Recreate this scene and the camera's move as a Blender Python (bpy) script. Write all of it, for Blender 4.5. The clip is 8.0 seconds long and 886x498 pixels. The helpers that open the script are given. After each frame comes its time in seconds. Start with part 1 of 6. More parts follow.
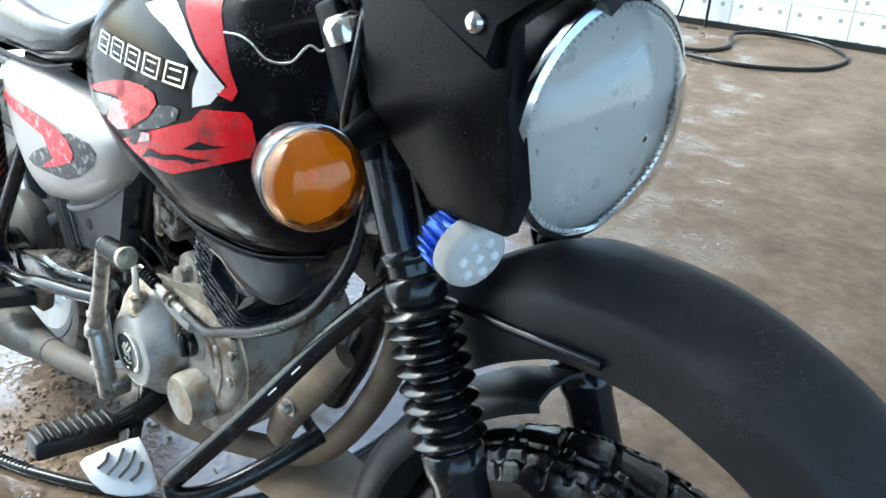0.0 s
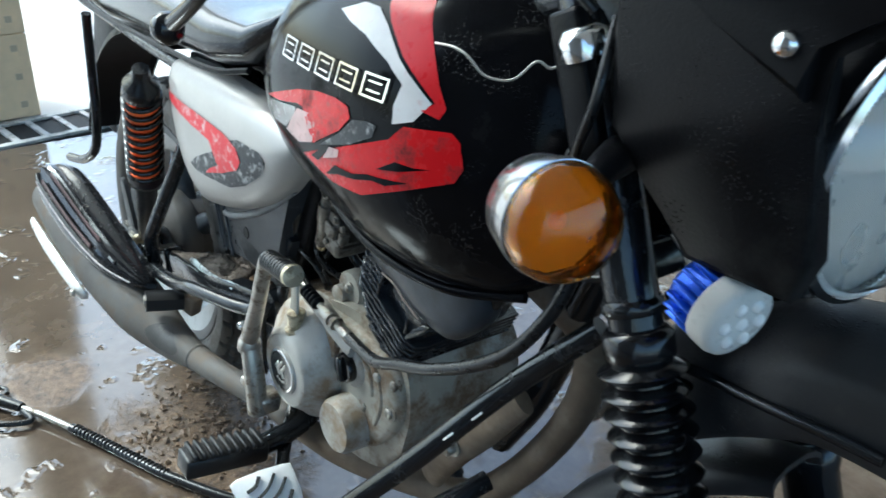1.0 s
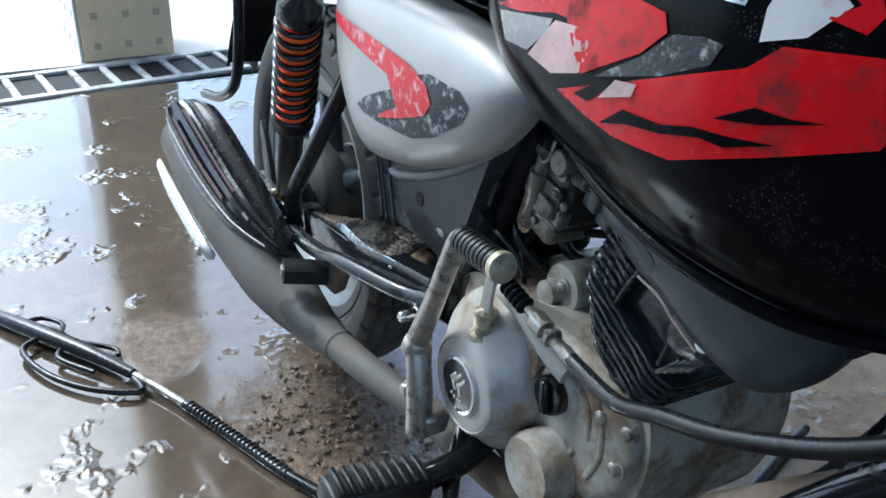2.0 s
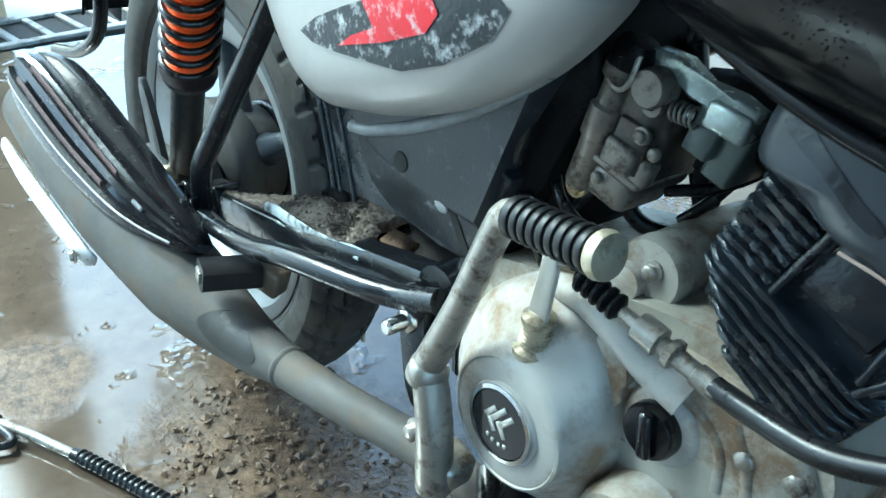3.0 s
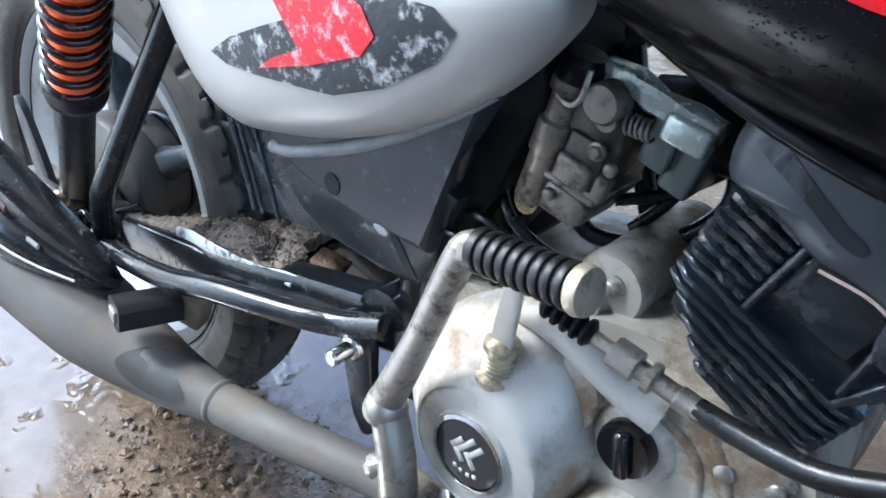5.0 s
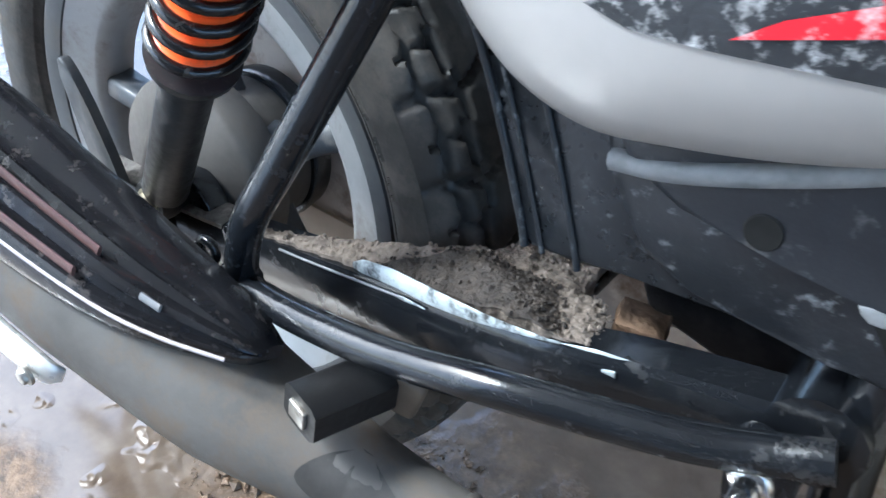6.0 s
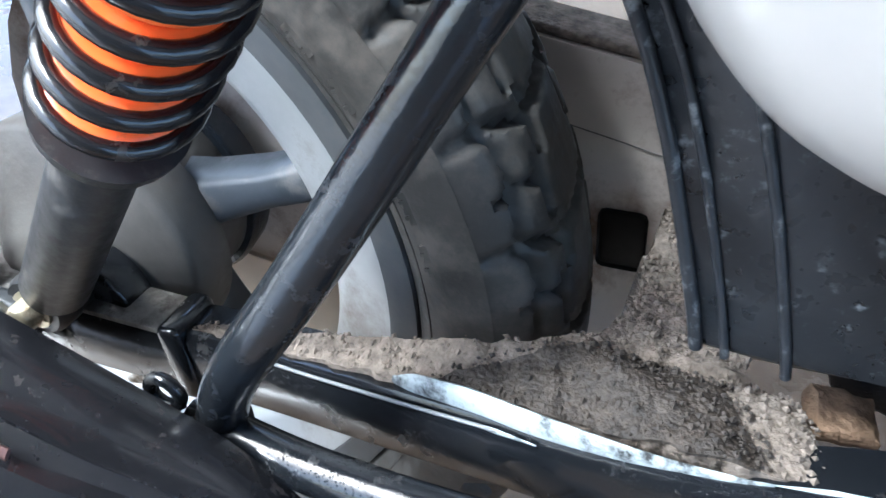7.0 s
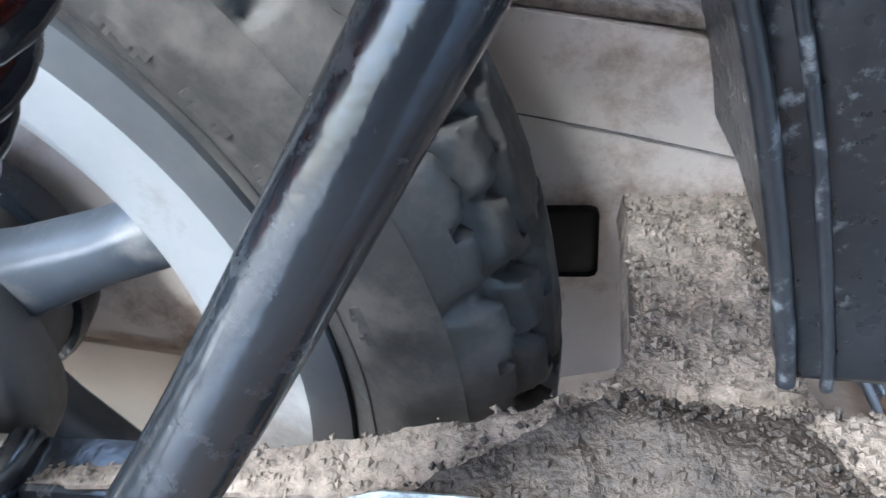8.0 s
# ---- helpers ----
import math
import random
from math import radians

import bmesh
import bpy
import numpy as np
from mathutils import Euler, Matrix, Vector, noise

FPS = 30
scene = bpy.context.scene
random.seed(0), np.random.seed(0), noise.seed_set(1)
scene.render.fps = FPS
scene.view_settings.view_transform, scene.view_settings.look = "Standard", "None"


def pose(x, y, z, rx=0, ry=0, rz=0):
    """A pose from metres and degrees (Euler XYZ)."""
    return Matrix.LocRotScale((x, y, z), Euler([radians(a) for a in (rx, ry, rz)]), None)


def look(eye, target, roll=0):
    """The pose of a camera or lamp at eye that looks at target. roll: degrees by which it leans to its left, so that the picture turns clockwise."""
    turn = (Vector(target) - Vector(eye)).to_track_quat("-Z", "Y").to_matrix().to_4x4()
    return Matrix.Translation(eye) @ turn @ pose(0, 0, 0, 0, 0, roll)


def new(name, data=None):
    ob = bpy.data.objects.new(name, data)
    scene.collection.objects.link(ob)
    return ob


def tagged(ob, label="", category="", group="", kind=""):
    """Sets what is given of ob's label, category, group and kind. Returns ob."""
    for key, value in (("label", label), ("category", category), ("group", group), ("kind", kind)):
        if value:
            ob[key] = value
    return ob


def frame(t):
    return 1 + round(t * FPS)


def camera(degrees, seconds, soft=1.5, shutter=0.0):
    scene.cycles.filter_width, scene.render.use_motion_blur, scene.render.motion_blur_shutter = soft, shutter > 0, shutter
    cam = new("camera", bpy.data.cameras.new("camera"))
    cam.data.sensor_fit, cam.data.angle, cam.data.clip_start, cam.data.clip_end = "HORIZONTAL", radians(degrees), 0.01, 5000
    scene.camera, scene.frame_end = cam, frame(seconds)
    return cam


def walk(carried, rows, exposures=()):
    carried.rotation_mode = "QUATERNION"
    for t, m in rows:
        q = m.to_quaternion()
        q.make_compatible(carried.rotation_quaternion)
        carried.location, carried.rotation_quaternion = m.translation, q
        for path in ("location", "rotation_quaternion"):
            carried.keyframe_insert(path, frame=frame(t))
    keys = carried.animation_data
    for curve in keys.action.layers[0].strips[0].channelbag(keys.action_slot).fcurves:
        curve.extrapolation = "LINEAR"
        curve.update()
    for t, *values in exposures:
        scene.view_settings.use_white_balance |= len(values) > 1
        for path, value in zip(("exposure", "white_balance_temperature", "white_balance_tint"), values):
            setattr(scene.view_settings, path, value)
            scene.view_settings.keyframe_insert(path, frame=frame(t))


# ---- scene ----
cam = camera(56.0, 8.0, shutter=0.15)
PATH = [
    (0, (1.5952, -0.5466, 1.0022), (0.9859, 0.1250, 0.5807), 5.01),
    (0.5, (1.5556, -0.5976, 1.0251), (0.9428, 0.0717, 0.6050), 4.67),
    (1, (1.4682, -0.5527, 0.9857), (0.7776, 0.0308, 0.5583), 5.02),
    (1.5, (1.3273, -0.4977, 0.9247), (0.5575, -0.0369, 0.4832), 7.58),
    (1.7, (1.2780, -0.5062, 0.9000), (0.5127, -0.0558, 0.4402), 7.25),
    (2.8, (1.0030, -0.4690, 0.7838), (0.3532, 0.1073, 0.2882), 5.37),
    (3, (0.9606, -0.4577, 0.7536), (0.3200, 0.1318, 0.2615), 6.44),
    (3.5, (0.9138, -0.4099, 0.7185), (0.2915, 0.1894, 0.2150), 7.21),
    (4, (0.9223, -0.3894, 0.7359), (0.3729, 0.2825, 0.2393), 5.62),
    (4.5, (0.9349, -0.4072, 0.7581), (0.4148, 0.2802, 0.2512), 5.29),
    (5, (0.9027, -0.4568, 0.7683), (0.3678, 0.2156, 0.2568), 5.90),
    (5.2, (0.8578, -0.4534, 0.7554), (0.3213, 0.2176, 0.2435), 5.94),
    (6.3, (0.4721, -0.3764, 0.6718), (0.1049, 0.3049, 0.0386), 6.55),
    (6.5, (0.4392, -0.3598, 0.6713), (0.1306, 0.3365, 0.0232), 7.12),
    (7, (0.3711, -0.3117, 0.6356), (0.1352, 0.4167, -0.0077), 7.29),
    (7.5, (0.3223, -0.2614, 0.5967), (0.1536, 0.4850, -0.0470), 7.28),
    (8, (0.3096, -0.2349, 0.5781), (0.2753, 0.5448, -0.0471), 6.61),
]
LEAN = pose(0, 0, 0, -3, 0, 0)  # the motorcycle leans on its side stand; the path is told in its own axes
walk(cam, [(t, LEAN @ look(eye, target, roll)) for t, eye, target, roll in PATH],
     [(0, 2.25, 5500, -3), (0.5, 2.15, 5500, -8), (1.0, 1.65, 5400, -6), (1.5, 1.2, 5300, 4), (3.0, 2.15, 4900, -18), (3.5, 2.2, 4900, -11), (4.0, 2.5, 5100, 1), (4.5, 2.65, 5200, 2), (5.0, 2.3, 5200, 3), (6.5, 2.3, 5300, 2), (7.0, 2.75, 5300, 3), (7.5, 3.15, 5300, 3), (8.0, 3.2, 5300, 4)])

# ---- light ----
world = bpy.data.worlds.new("sky")
scene.world = world
world.use_nodes = True
wn = world.node_tree.nodes
sky = wn.new("ShaderNodeTexSky")
sky.sky_type, sky.sun_disc = "NISHITA", False
sky.sun_elevation, sky.sun_rotation = radians(50), radians(250)
sky.air_density, sky.dust_density = 1.0, 4.0
world.node_tree.links.new(sky.outputs[0], wn["Background"].inputs[0])
wn["Background"].inputs[1].default_value = 0.15
sun = new("sun", bpy.data.lights.new("sun", "SUN"))
sun.data.energy, sun.data.angle, sun.data.color = 1.2, radians(12), (1.0, 0.96, 0.9)
sun.matrix_world = look((-4, -3, 6), (0, 0, 0))


from mathutils.bvhtree import BVHTree


# ---- materials ----
def mat(name, base, rough=0.5, metal=0.0, vary=0.25, scale=18.0, bump=0.15, grain=140.0, dirt=None, dirt_amount=0.0, dirt_scale=9.0, coat=0.0, spec=0.5, trans=0.0, ior=1.45, drops=0.0):
    m = bpy.data.materials.new(name)
    m.use_nodes = True
    nt = m.node_tree
    bsdf = nt.nodes["Principled BSDF"]

    def node(kind, **values):
        n = nt.nodes.new(kind)
        for k, v in values.items():
            n.inputs[k].default_value = v
        return n

    def link(a, b):
        nt.links.new(a, b)
    tc = nt.nodes.new("ShaderNodeTexCoord")
    geo = nt.nodes.new("ShaderNodeNewGeometry")
    big = node("ShaderNodeTexNoise", Scale=scale, Detail=5.0, Roughness=0.6)
    fine = node("ShaderNodeTexNoise", Scale=grain, Detail=3.0)
    link(geo.outputs["Position"], big.inputs["Vector"])
    link(geo.outputs["Position"], fine.inputs["Vector"])
    ramp = nt.nodes.new("ShaderNodeValToRGB")
    ramp.color_ramp.elements[0].position, ramp.color_ramp.elements[1].position = 0.3, 0.7
    ramp.color_ramp.elements[0].color = (*[c * (1 - vary) for c in base], 1)
    ramp.color_ramp.elements[1].color = (*[min(1, c * (1 + vary)) for c in base], 1)
    link(big.outputs["Fac"], ramp.inputs["Fac"])
    colour = ramp.outputs["Color"]
    rr = node("ShaderNodeMapRange", **{"To Min": rough - min(0.12, rough * 0.5), "To Max": min(1, rough + min(0.12, rough * 0.5))})
    link(fine.outputs["Fac"], rr.inputs["Value"])
    roughness = rr.outputs["Result"]
    if dirt:
        spots = node("ShaderNodeTexNoise", Scale=dirt_scale, Detail=8.0, Roughness=0.7)
        link(geo.outputs["Position"], spots.inputs["Vector"])
        edge = nt.nodes.new("ShaderNodeMapRange")
        edge.inputs["From Min"].default_value = 0.62 - 0.35 * dirt_amount
        edge.inputs["From Max"].default_value = 0.78 - 0.35 * dirt_amount
        link(spots.outputs["Fac"], edge.inputs["Value"])
        mix = nt.nodes.new("ShaderNodeMix")
        mix.data_type = "RGBA"
        mix.inputs["B"].default_value = (*dirt, 1)
        link(edge.outputs["Result"], mix.inputs["Factor"])
        link(colour, mix.inputs["A"])
        colour = mix.outputs["Result"]
        rm = nt.nodes.new("ShaderNodeMix")
        link(edge.outputs["Result"], rm.inputs["Factor"])
        link(roughness, rm.inputs["A"])
        rm.inputs["B"].default_value = 0.85
        roughness = rm.outputs["Result"]
    link(colour, bsdf.inputs["Base Color"])
    link(roughness, bsdf.inputs["Roughness"])
    bsdf.inputs["Metallic"].default_value = metal
    bsdf.inputs["Coat Weight"].default_value = coat
    bsdf.inputs["Coat Roughness"].default_value = 0.06
    bsdf.inputs["Specular IOR Level"].default_value = spec
    bsdf.inputs["Transmission Weight"].default_value = trans
    bsdf.inputs["IOR"].default_value = ior
    if bump:
        b = node("ShaderNodeBump", Strength=bump, Distance=0.002)
        link(fine.outputs["Fac"], b.inputs["Height"])
        link(b.outputs["Normal"], bsdf.inputs["Normal"])
    if drops:
        # water beads standing on the surface
        bead = node("ShaderNodeTexVoronoi", Scale=drops, Randomness=1.0)
        link(geo.outputs["Position"], bead.inputs["Vector"])
        cap = node("ShaderNodeMapRange", **{"From Min": 0.3, "From Max": 0.12})
        link(bead.outputs["Distance"], cap.inputs["Value"])
        where = node("ShaderNodeMapRange", **{"From Min": 0.5, "From Max": 0.6})
        patch = node("ShaderNodeTexNoise", Scale=22.0, Detail=2.0)
        link(geo.outputs["Position"], patch.inputs["Vector"])
        link(patch.outputs["Fac"], where.inputs["Value"])
        both = nt.nodes.new("ShaderNodeMath")
        both.operation = "MULTIPLY"
        link(cap.outputs["Result"], both.inputs[0])
        link(where.outputs["Result"], both.inputs[1])
        b2 = node("ShaderNodeBump", Strength=0.6, Distance=0.0008)
        link(both.outputs[0], b2.inputs["Height"])
        if bump:
            link(b.outputs["Normal"], b2.inputs["Normal"])
        link(b2.outputs["Normal"], bsdf.inputs["Normal"])
        shiny = nt.nodes.new("ShaderNodeMix")
        link(both.outputs[0], shiny.inputs["Factor"])
        link(roughness, shiny.inputs["A"])
        shiny.inputs["B"].default_value = 0.04
        link(shiny.outputs["Result"], bsdf.inputs["Roughness"])
    return m


MUD = (0.2, 0.15, 0.11)
black_paint = mat("black paint", (0.004, 0.004, 0.005), 0.13, bump=0.03, spec=0.1, dirt=(0.009, 0.008, 0.008), dirt_amount=0.12, drops=420)
frame_paint = mat("worn frame paint", (0.008, 0.009, 0.011), 0.17, bump=0.1, spec=0.6, dirt=(0.045, 0.044, 0.043), dirt_amount=0.14, dirt_scale=38, drops=650)
black_plastic = mat("black plastic", (0.006, 0.006, 0.007), 0.34, bump=0.12, grain=400, spec=0.12, dirt=(0.025, 0.023, 0.021), dirt_amount=0.15, drops=420)
grey_plastic = mat("dark grey plastic", (0.024, 0.027, 0.033), 0.42, bump=0.15, grain=500, dirt=(0.15, 0.15, 0.15), dirt_amount=0.16, dirt_scale=48)
rubber = mat("rubber", (0.009, 0.009, 0.0095), 0.4, bump=0.2, dirt=(0.07, 0.06, 0.05), dirt_amount=0.18)
tyre_rubber = mat("dusty tyre rubber", (0.04, 0.038, 0.035), 0.48, vary=0.35, bump=0.3, dirt=(0.092, 0.082, 0.071), dirt_amount=0.45, dirt_scale=34)
silver = mat("silver paint", (0.43, 0.415, 0.395), 0.44, metal=0.3, vary=0.05, bump=0.03, coat=0.08)
red = mat("red decal", (0.6, 0.004, 0.012), 0.3, vary=0.1, bump=0.02, spec=0.25, coat=0.1)
white = mat("white decal", (0.75, 0.73, 0.72), 0.3, vary=0.08, bump=0.02)
orange = mat("orange decal", (0.85, 0.35, 0.08), 0.35, vary=0.08, bump=0.02)
chrome = mat("chrome", (0.75, 0.75, 0.74), 0.14, metal=1.0, vary=0.08, bump=0.04)
steel = mat("zinc steel", (0.42, 0.4, 0.36), 0.36, metal=0.85, vary=0.25, bump=0.15, dirt=(0.17, 0.13, 0.095), dirt_amount=0.34, dirt_scale=60)
alloy = mat("dirty cast alloy", (0.38, 0.355, 0.3), 0.5, metal=0.2, vary=0.2, bump=0.15, grain=300, dirt=(0.19, 0.13, 0.08), dirt_amount=0.5, dirt_scale=20)
rim_alloy = mat("silver rim", (0.37, 0.38, 0.385), 0.4, metal=0.4, vary=0.12, bump=0.05, dirt=(0.25, 0.22, 0.19), dirt_amount=0.3)
dusty_grey = mat("dusty grey paint", (0.06, 0.064, 0.07), 0.45, vary=0.3, dirt=(0.13, 0.115, 0.1), dirt_amount=0.4)
exhaust_paint = mat("grey exhaust paint", (0.105, 0.098, 0.09), 0.55, vary=0.2, bump=0.2, spec=0.3, dirt=(0.13, 0.105, 0.082), dirt_amount=0.42, dirt_scale=22)
header_rust = mat("muddy header pipe", (0.17, 0.125, 0.085), 0.6, vary=0.3, bump=0.3, dirt=(0.25, 0.21, 0.17), dirt_amount=0.3)
engine_black = mat("black engine paint", (0.011, 0.014, 0.019), 0.2, bump=0.25, spec=0.7, dirt=(0.045, 0.042, 0.04), dirt_amount=0.16, dirt_scale=30, drops=450)
carb_metal = mat("grimy carburettor alloy", (0.17, 0.15, 0.125), 0.36, metal=0.3, vary=0.3, dirt=(0.05, 0.036, 0.026), dirt_amount=0.42, dirt_scale=60)
spring_orange = mat("orange sleeve", (0.85, 0.14, 0.025), 0.35, vary=0.15, dirt=(0.3, 0.13, 0.07), dirt_amount=0.12, dirt_scale=40)
mud = mat("dried mud", (0.2, 0.165, 0.135), 0.95, vary=0.45, scale=150, bump=1.0, grain=380, spec=0.15)
mud_dark = mat("damp mud", (0.04, 0.031, 0.024), 0.6, vary=0.55, scale=150, bump=1.0, grain=380, spec=0.4)
amber = mat("amber lens", (1.0, 0.43, 0.002), 0.02, vary=0.05, scale=60, bump=0.3, grain=55, trans=1.0, spec=0.1)
lens_glass = mat("clear lens", (0.97, 0.98, 0.97), 0.015, vary=0.02, bump=0.02, grain=40, trans=1.0)
reflector = mat("reflector", (0.98, 0.96, 0.9), 0.3, metal=0.5, vary=0.02, bump=0.1, grain=30)
led_dome = mat("white lamp dome", (0.92, 0.92, 0.9), 0.08, vary=0.03, bump=0.0, coat=0.5)
led_white = mat("milky lens", (0.66, 0.65, 0.61), 0.3, vary=0.08, bump=0.03)
blue = mat("blue anodised fins", (0.03, 0.1, 0.6), 0.3, metal=0.5, vary=0.1, bump=0.05)
hose_mat = mat("black hose", (0.009, 0.009, 0.010), 0.3, bump=0.15)
paint_smear = mat("pale paint smear", (0.46, 0.51, 0.52), 0.4, vary=0.3, scale=40, bump=0.4, dirt=(0.025, 0.025, 0.025), dirt_amount=0.42, dirt_scale=60)
tile_white = mat("white tile", (0.72, 0.73, 0.72), 0.3, vary=0.06, bump=0.03, dirt=(0.45, 0.44, 0.42), dirt_amount=0.1, dirt_scale=3)
tile_cream = mat("cream tile", (0.8, 0.62, 0.4), 0.35, vary=0.06, bump=0.03, dirt=(0.62, 0.48, 0.32), dirt_amount=0.2, dirt_scale=3)
tile_dot = mat("grey tile square", (0.32, 0.32, 0.31), 0.4, vary=0.1, bump=0.0)
cream_dot = mat("brown tile square", (0.5, 0.4, 0.28), 0.4, vary=0.1, bump=0.0)
grate_iron = mat("pale grate bars", (0.5, 0.49, 0.47), 0.5, vary=0.15, dirt=(0.2, 0.18, 0.15), dirt_amount=0.3, dirt_scale=20)
# Near-black that stands in for shade in the drain and in holes.
gap_black = mat("near-black gap tone", (0.008, 0.008, 0.007), 0.7)
yard = mat("pale yard concrete", (0.5, 0.49, 0.47), 0.7, vary=0.12, scale=1.5, bump=0.3, grain=40)
roof_mat = mat("pale roof sheet", (0.55, 0.55, 0.54), 0.6, vary=0.1, scale=2)


def wet_floor():
    """Tan worn concrete with grit and a water film whose outline and foam are stains of their own."""
    m = bpy.data.materials.new("wet concrete")
    m.use_nodes = True
    nt, L = m.node_tree, m.node_tree.links.new
    bsdf = nt.nodes["Principled BSDF"]
    geo = nt.nodes.new("ShaderNodeNewGeometry")

    def noise_tex(scale, detail=6.0, rough=0.6):
        n = nt.nodes.new("ShaderNodeTexNoise")
        n.inputs["Scale"].default_value, n.inputs["Detail"].default_value, n.inputs["Roughness"].default_value = scale, detail, rough
        L(geo.outputs["Position"], n.inputs["Vector"])
        return n.outputs["Fac"]

    def math_node(op, a, b=0.0):
        n = nt.nodes.new("ShaderNodeMath")
        n.operation = op
        for i, v in enumerate((a, b)):
            if isinstance(v, (float, int)):
                n.inputs[i].default_value = v
            else:
                L(v, n.inputs[i])
        return n.outputs[0]

    def band(v, lo, hi, a=0.0, b=1.0):
        n = nt.nodes.new("ShaderNodeMapRange")
        for k, x in (("From Min", lo), ("From Max", hi), ("To Min", a), ("To Max", b)):
            n.inputs[k].default_value = x
        L(v, n.inputs["Value"])
        return n.outputs["Result"]

    def blend(fac, a, b, kind="MIX"):
        n = nt.nodes.new("ShaderNodeMix")
        n.data_type, n.blend_type = "RGBA", kind
        for key, v in (("Factor", fac), ("A", a), ("B", b)):
            if isinstance(v, tuple):
                n.inputs[key].default_value = (*v, 1)
            else:
                L(v, n.inputs[key])
        return n.outputs["Result"]

    def spot(x, y, rx, ry, wobble):
        dx = math_node("MULTIPLY", math_node("SUBTRACT", sep.outputs["X"], x), 1.0 / rx)
        dy = math_node("MULTIPLY", math_node("SUBTRACT", sep.outputs["Y"], y), 1.0 / ry)
        d = math_node("SQRT", math_node("ADD", math_node("MULTIPLY", dx, dx), math_node("MULTIPLY", dy, dy)))
        return band(math_node("ADD", d, math_node("MULTIPLY", math_node("SUBTRACT", wobble, 0.5), 3.2)), 1.3, 0.7)

    sep = nt.nodes.new("ShaderNodeSeparateXYZ")
    L(geo.outputs["Position"], sep.inputs[0])
    big, mid, small, grit = noise_tex(1.3), noise_tex(5.0), noise_tex(26.0), noise_tex(180.0, 3.0)
    lumps = noise_tex(70.0, 4.0, 0.7)
    cells = nt.nodes.new("ShaderNodeTexVoronoi")
    cells.feature = "SMOOTH_F1"
    cells.inputs["Scale"].default_value = 75.0
    warp = nt.nodes.new("ShaderNodeVectorMath")
    warp.operation = "MULTIPLY_ADD"
    warp_noise = nt.nodes.new("ShaderNodeTexNoise")
    warp_noise.inputs["Scale"].default_value = 30.0
    L(geo.outputs["Position"], warp_noise.inputs["Vector"])
    L(warp_noise.outputs["Color"], warp.inputs[0])
    warp.inputs[1].default_value = (0.03, 0.03, 0.0)
    L(geo.outputs["Position"], warp.inputs[2])
    L(warp.outputs[0], cells.inputs["Vector"])
    gritty = spot(0.27, -0.05, 0.19, 0.15, mid)
    muddy = spot(-0.05, -0.26, 0.09, 0.07, mid)
    brown = math_node("MAXIMUM", gritty, muddy)
    lean = math_node("MULTIPLY", math_node("ADD", sep.outputs["X"], math_node("MULTIPLY", sep.outputs["Y"], 0.55)), -0.22)
    wet = band(math_node("ADD", math_node("ADD", lean, mid), math_node("MULTIPLY", big, 0.25)), 0.28, 0.42)
    wet = math_node("MULTIPLY", wet, math_node("SUBTRACT", 1.0, math_node("MULTIPLY", brown, 0.75)))
    foam = math_node("MULTIPLY", band(noise_tex(6.0, 3.0), 0.56, 0.64), wet)
    ramp = nt.nodes.new("ShaderNodeValToRGB")
    r = ramp.color_ramp
    r.elements[0].position, r.elements[0].color = 0.3, (0.048, 0.035, 0.025, 1)
    r.elements[1].position, r.elements[1].color = 0.7, (0.185, 0.148, 0.113, 1)
    e = r.elements.new(0.5)
    e.color = (0.115, 0.086, 0.062, 1)
    L(math_node("ADD", math_node("MULTIPLY", mid, 0.6), math_node("MULTIPLY", small, 0.4)), ramp.inputs["Fac"])
    colour = blend(math_node("MULTIPLY", wet, 0.75), ramp.outputs["Color"], (0.6, 0.57, 0.55), "MULTIPLY")
    earth = nt.nodes.new("ShaderNodeValToRGB")
    earth.color_ramp.elements[0].position, earth.color_ramp.elements[0].color = 0.4, (0.05, 0.033, 0.021, 1)
    earth.color_ramp.elements[1].position, earth.color_ramp.elements[1].color = 0.64, (0.2, 0.132, 0.08, 1)
    L(math_node("ADD", math_node("MULTIPLY", lumps, 0.6), math_node("MULTIPLY", small, 0.4)), earth.inputs["Fac"])
    colour = blend(brown, colour, earth.outputs["Color"])
    L(colour, bsdf.inputs["Base Color"])
    L(band(math_node("ADD", wet, math_node("MULTIPLY", small, 0.2)), 0.1, 0.95, 0.5, 0.12), bsdf.inputs["Roughness"])
    L(band(wet, 0.0, 1.0, 0.2, 0.5), bsdf.inputs["Specular IOR Level"])
    L(wet, bsdf.inputs["Coat Weight"])
    bsdf.inputs["Coat Roughness"].default_value = 0.09
    bsdf.inputs["Coat IOR"].default_value = 1.36
    bsdf.inputs["IOR"].default_value = 1.5
    rough_relief = math_node("ADD", small, math_node("ADD", math_node("MULTIPLY", grit, 0.3), math_node("MULTIPLY", math_node("MULTIPLY", lumps, gritty), 1.6)))
    ripple = math_node("ADD", math_node("MULTIPLY", noise_tex(7.0, 1.0), 0.35), math_node("MULTIPLY", math_node("MULTIPLY", cells.outputs["Distance"], foam), 3.0))
    mixed = nt.nodes.new("ShaderNodeMix")
    L(wet, mixed.inputs["Factor"])
    L(rough_relief, mixed.inputs["A"])
    L(ripple, mixed.inputs["B"])
    bump = nt.nodes.new("ShaderNodeBump")
    bump.inputs["Distance"].default_value = 0.006
    L(band(wet, 0.0, 1.0, 0.55, 0.3), bump.inputs["Strength"])
    L(mixed.outputs["Result"], bump.inputs["Height"])
    L(bump.outputs["Normal"], bsdf.inputs["Normal"])
    L(bump.outputs["Normal"], bsdf.inputs["Coat Normal"])
    return m


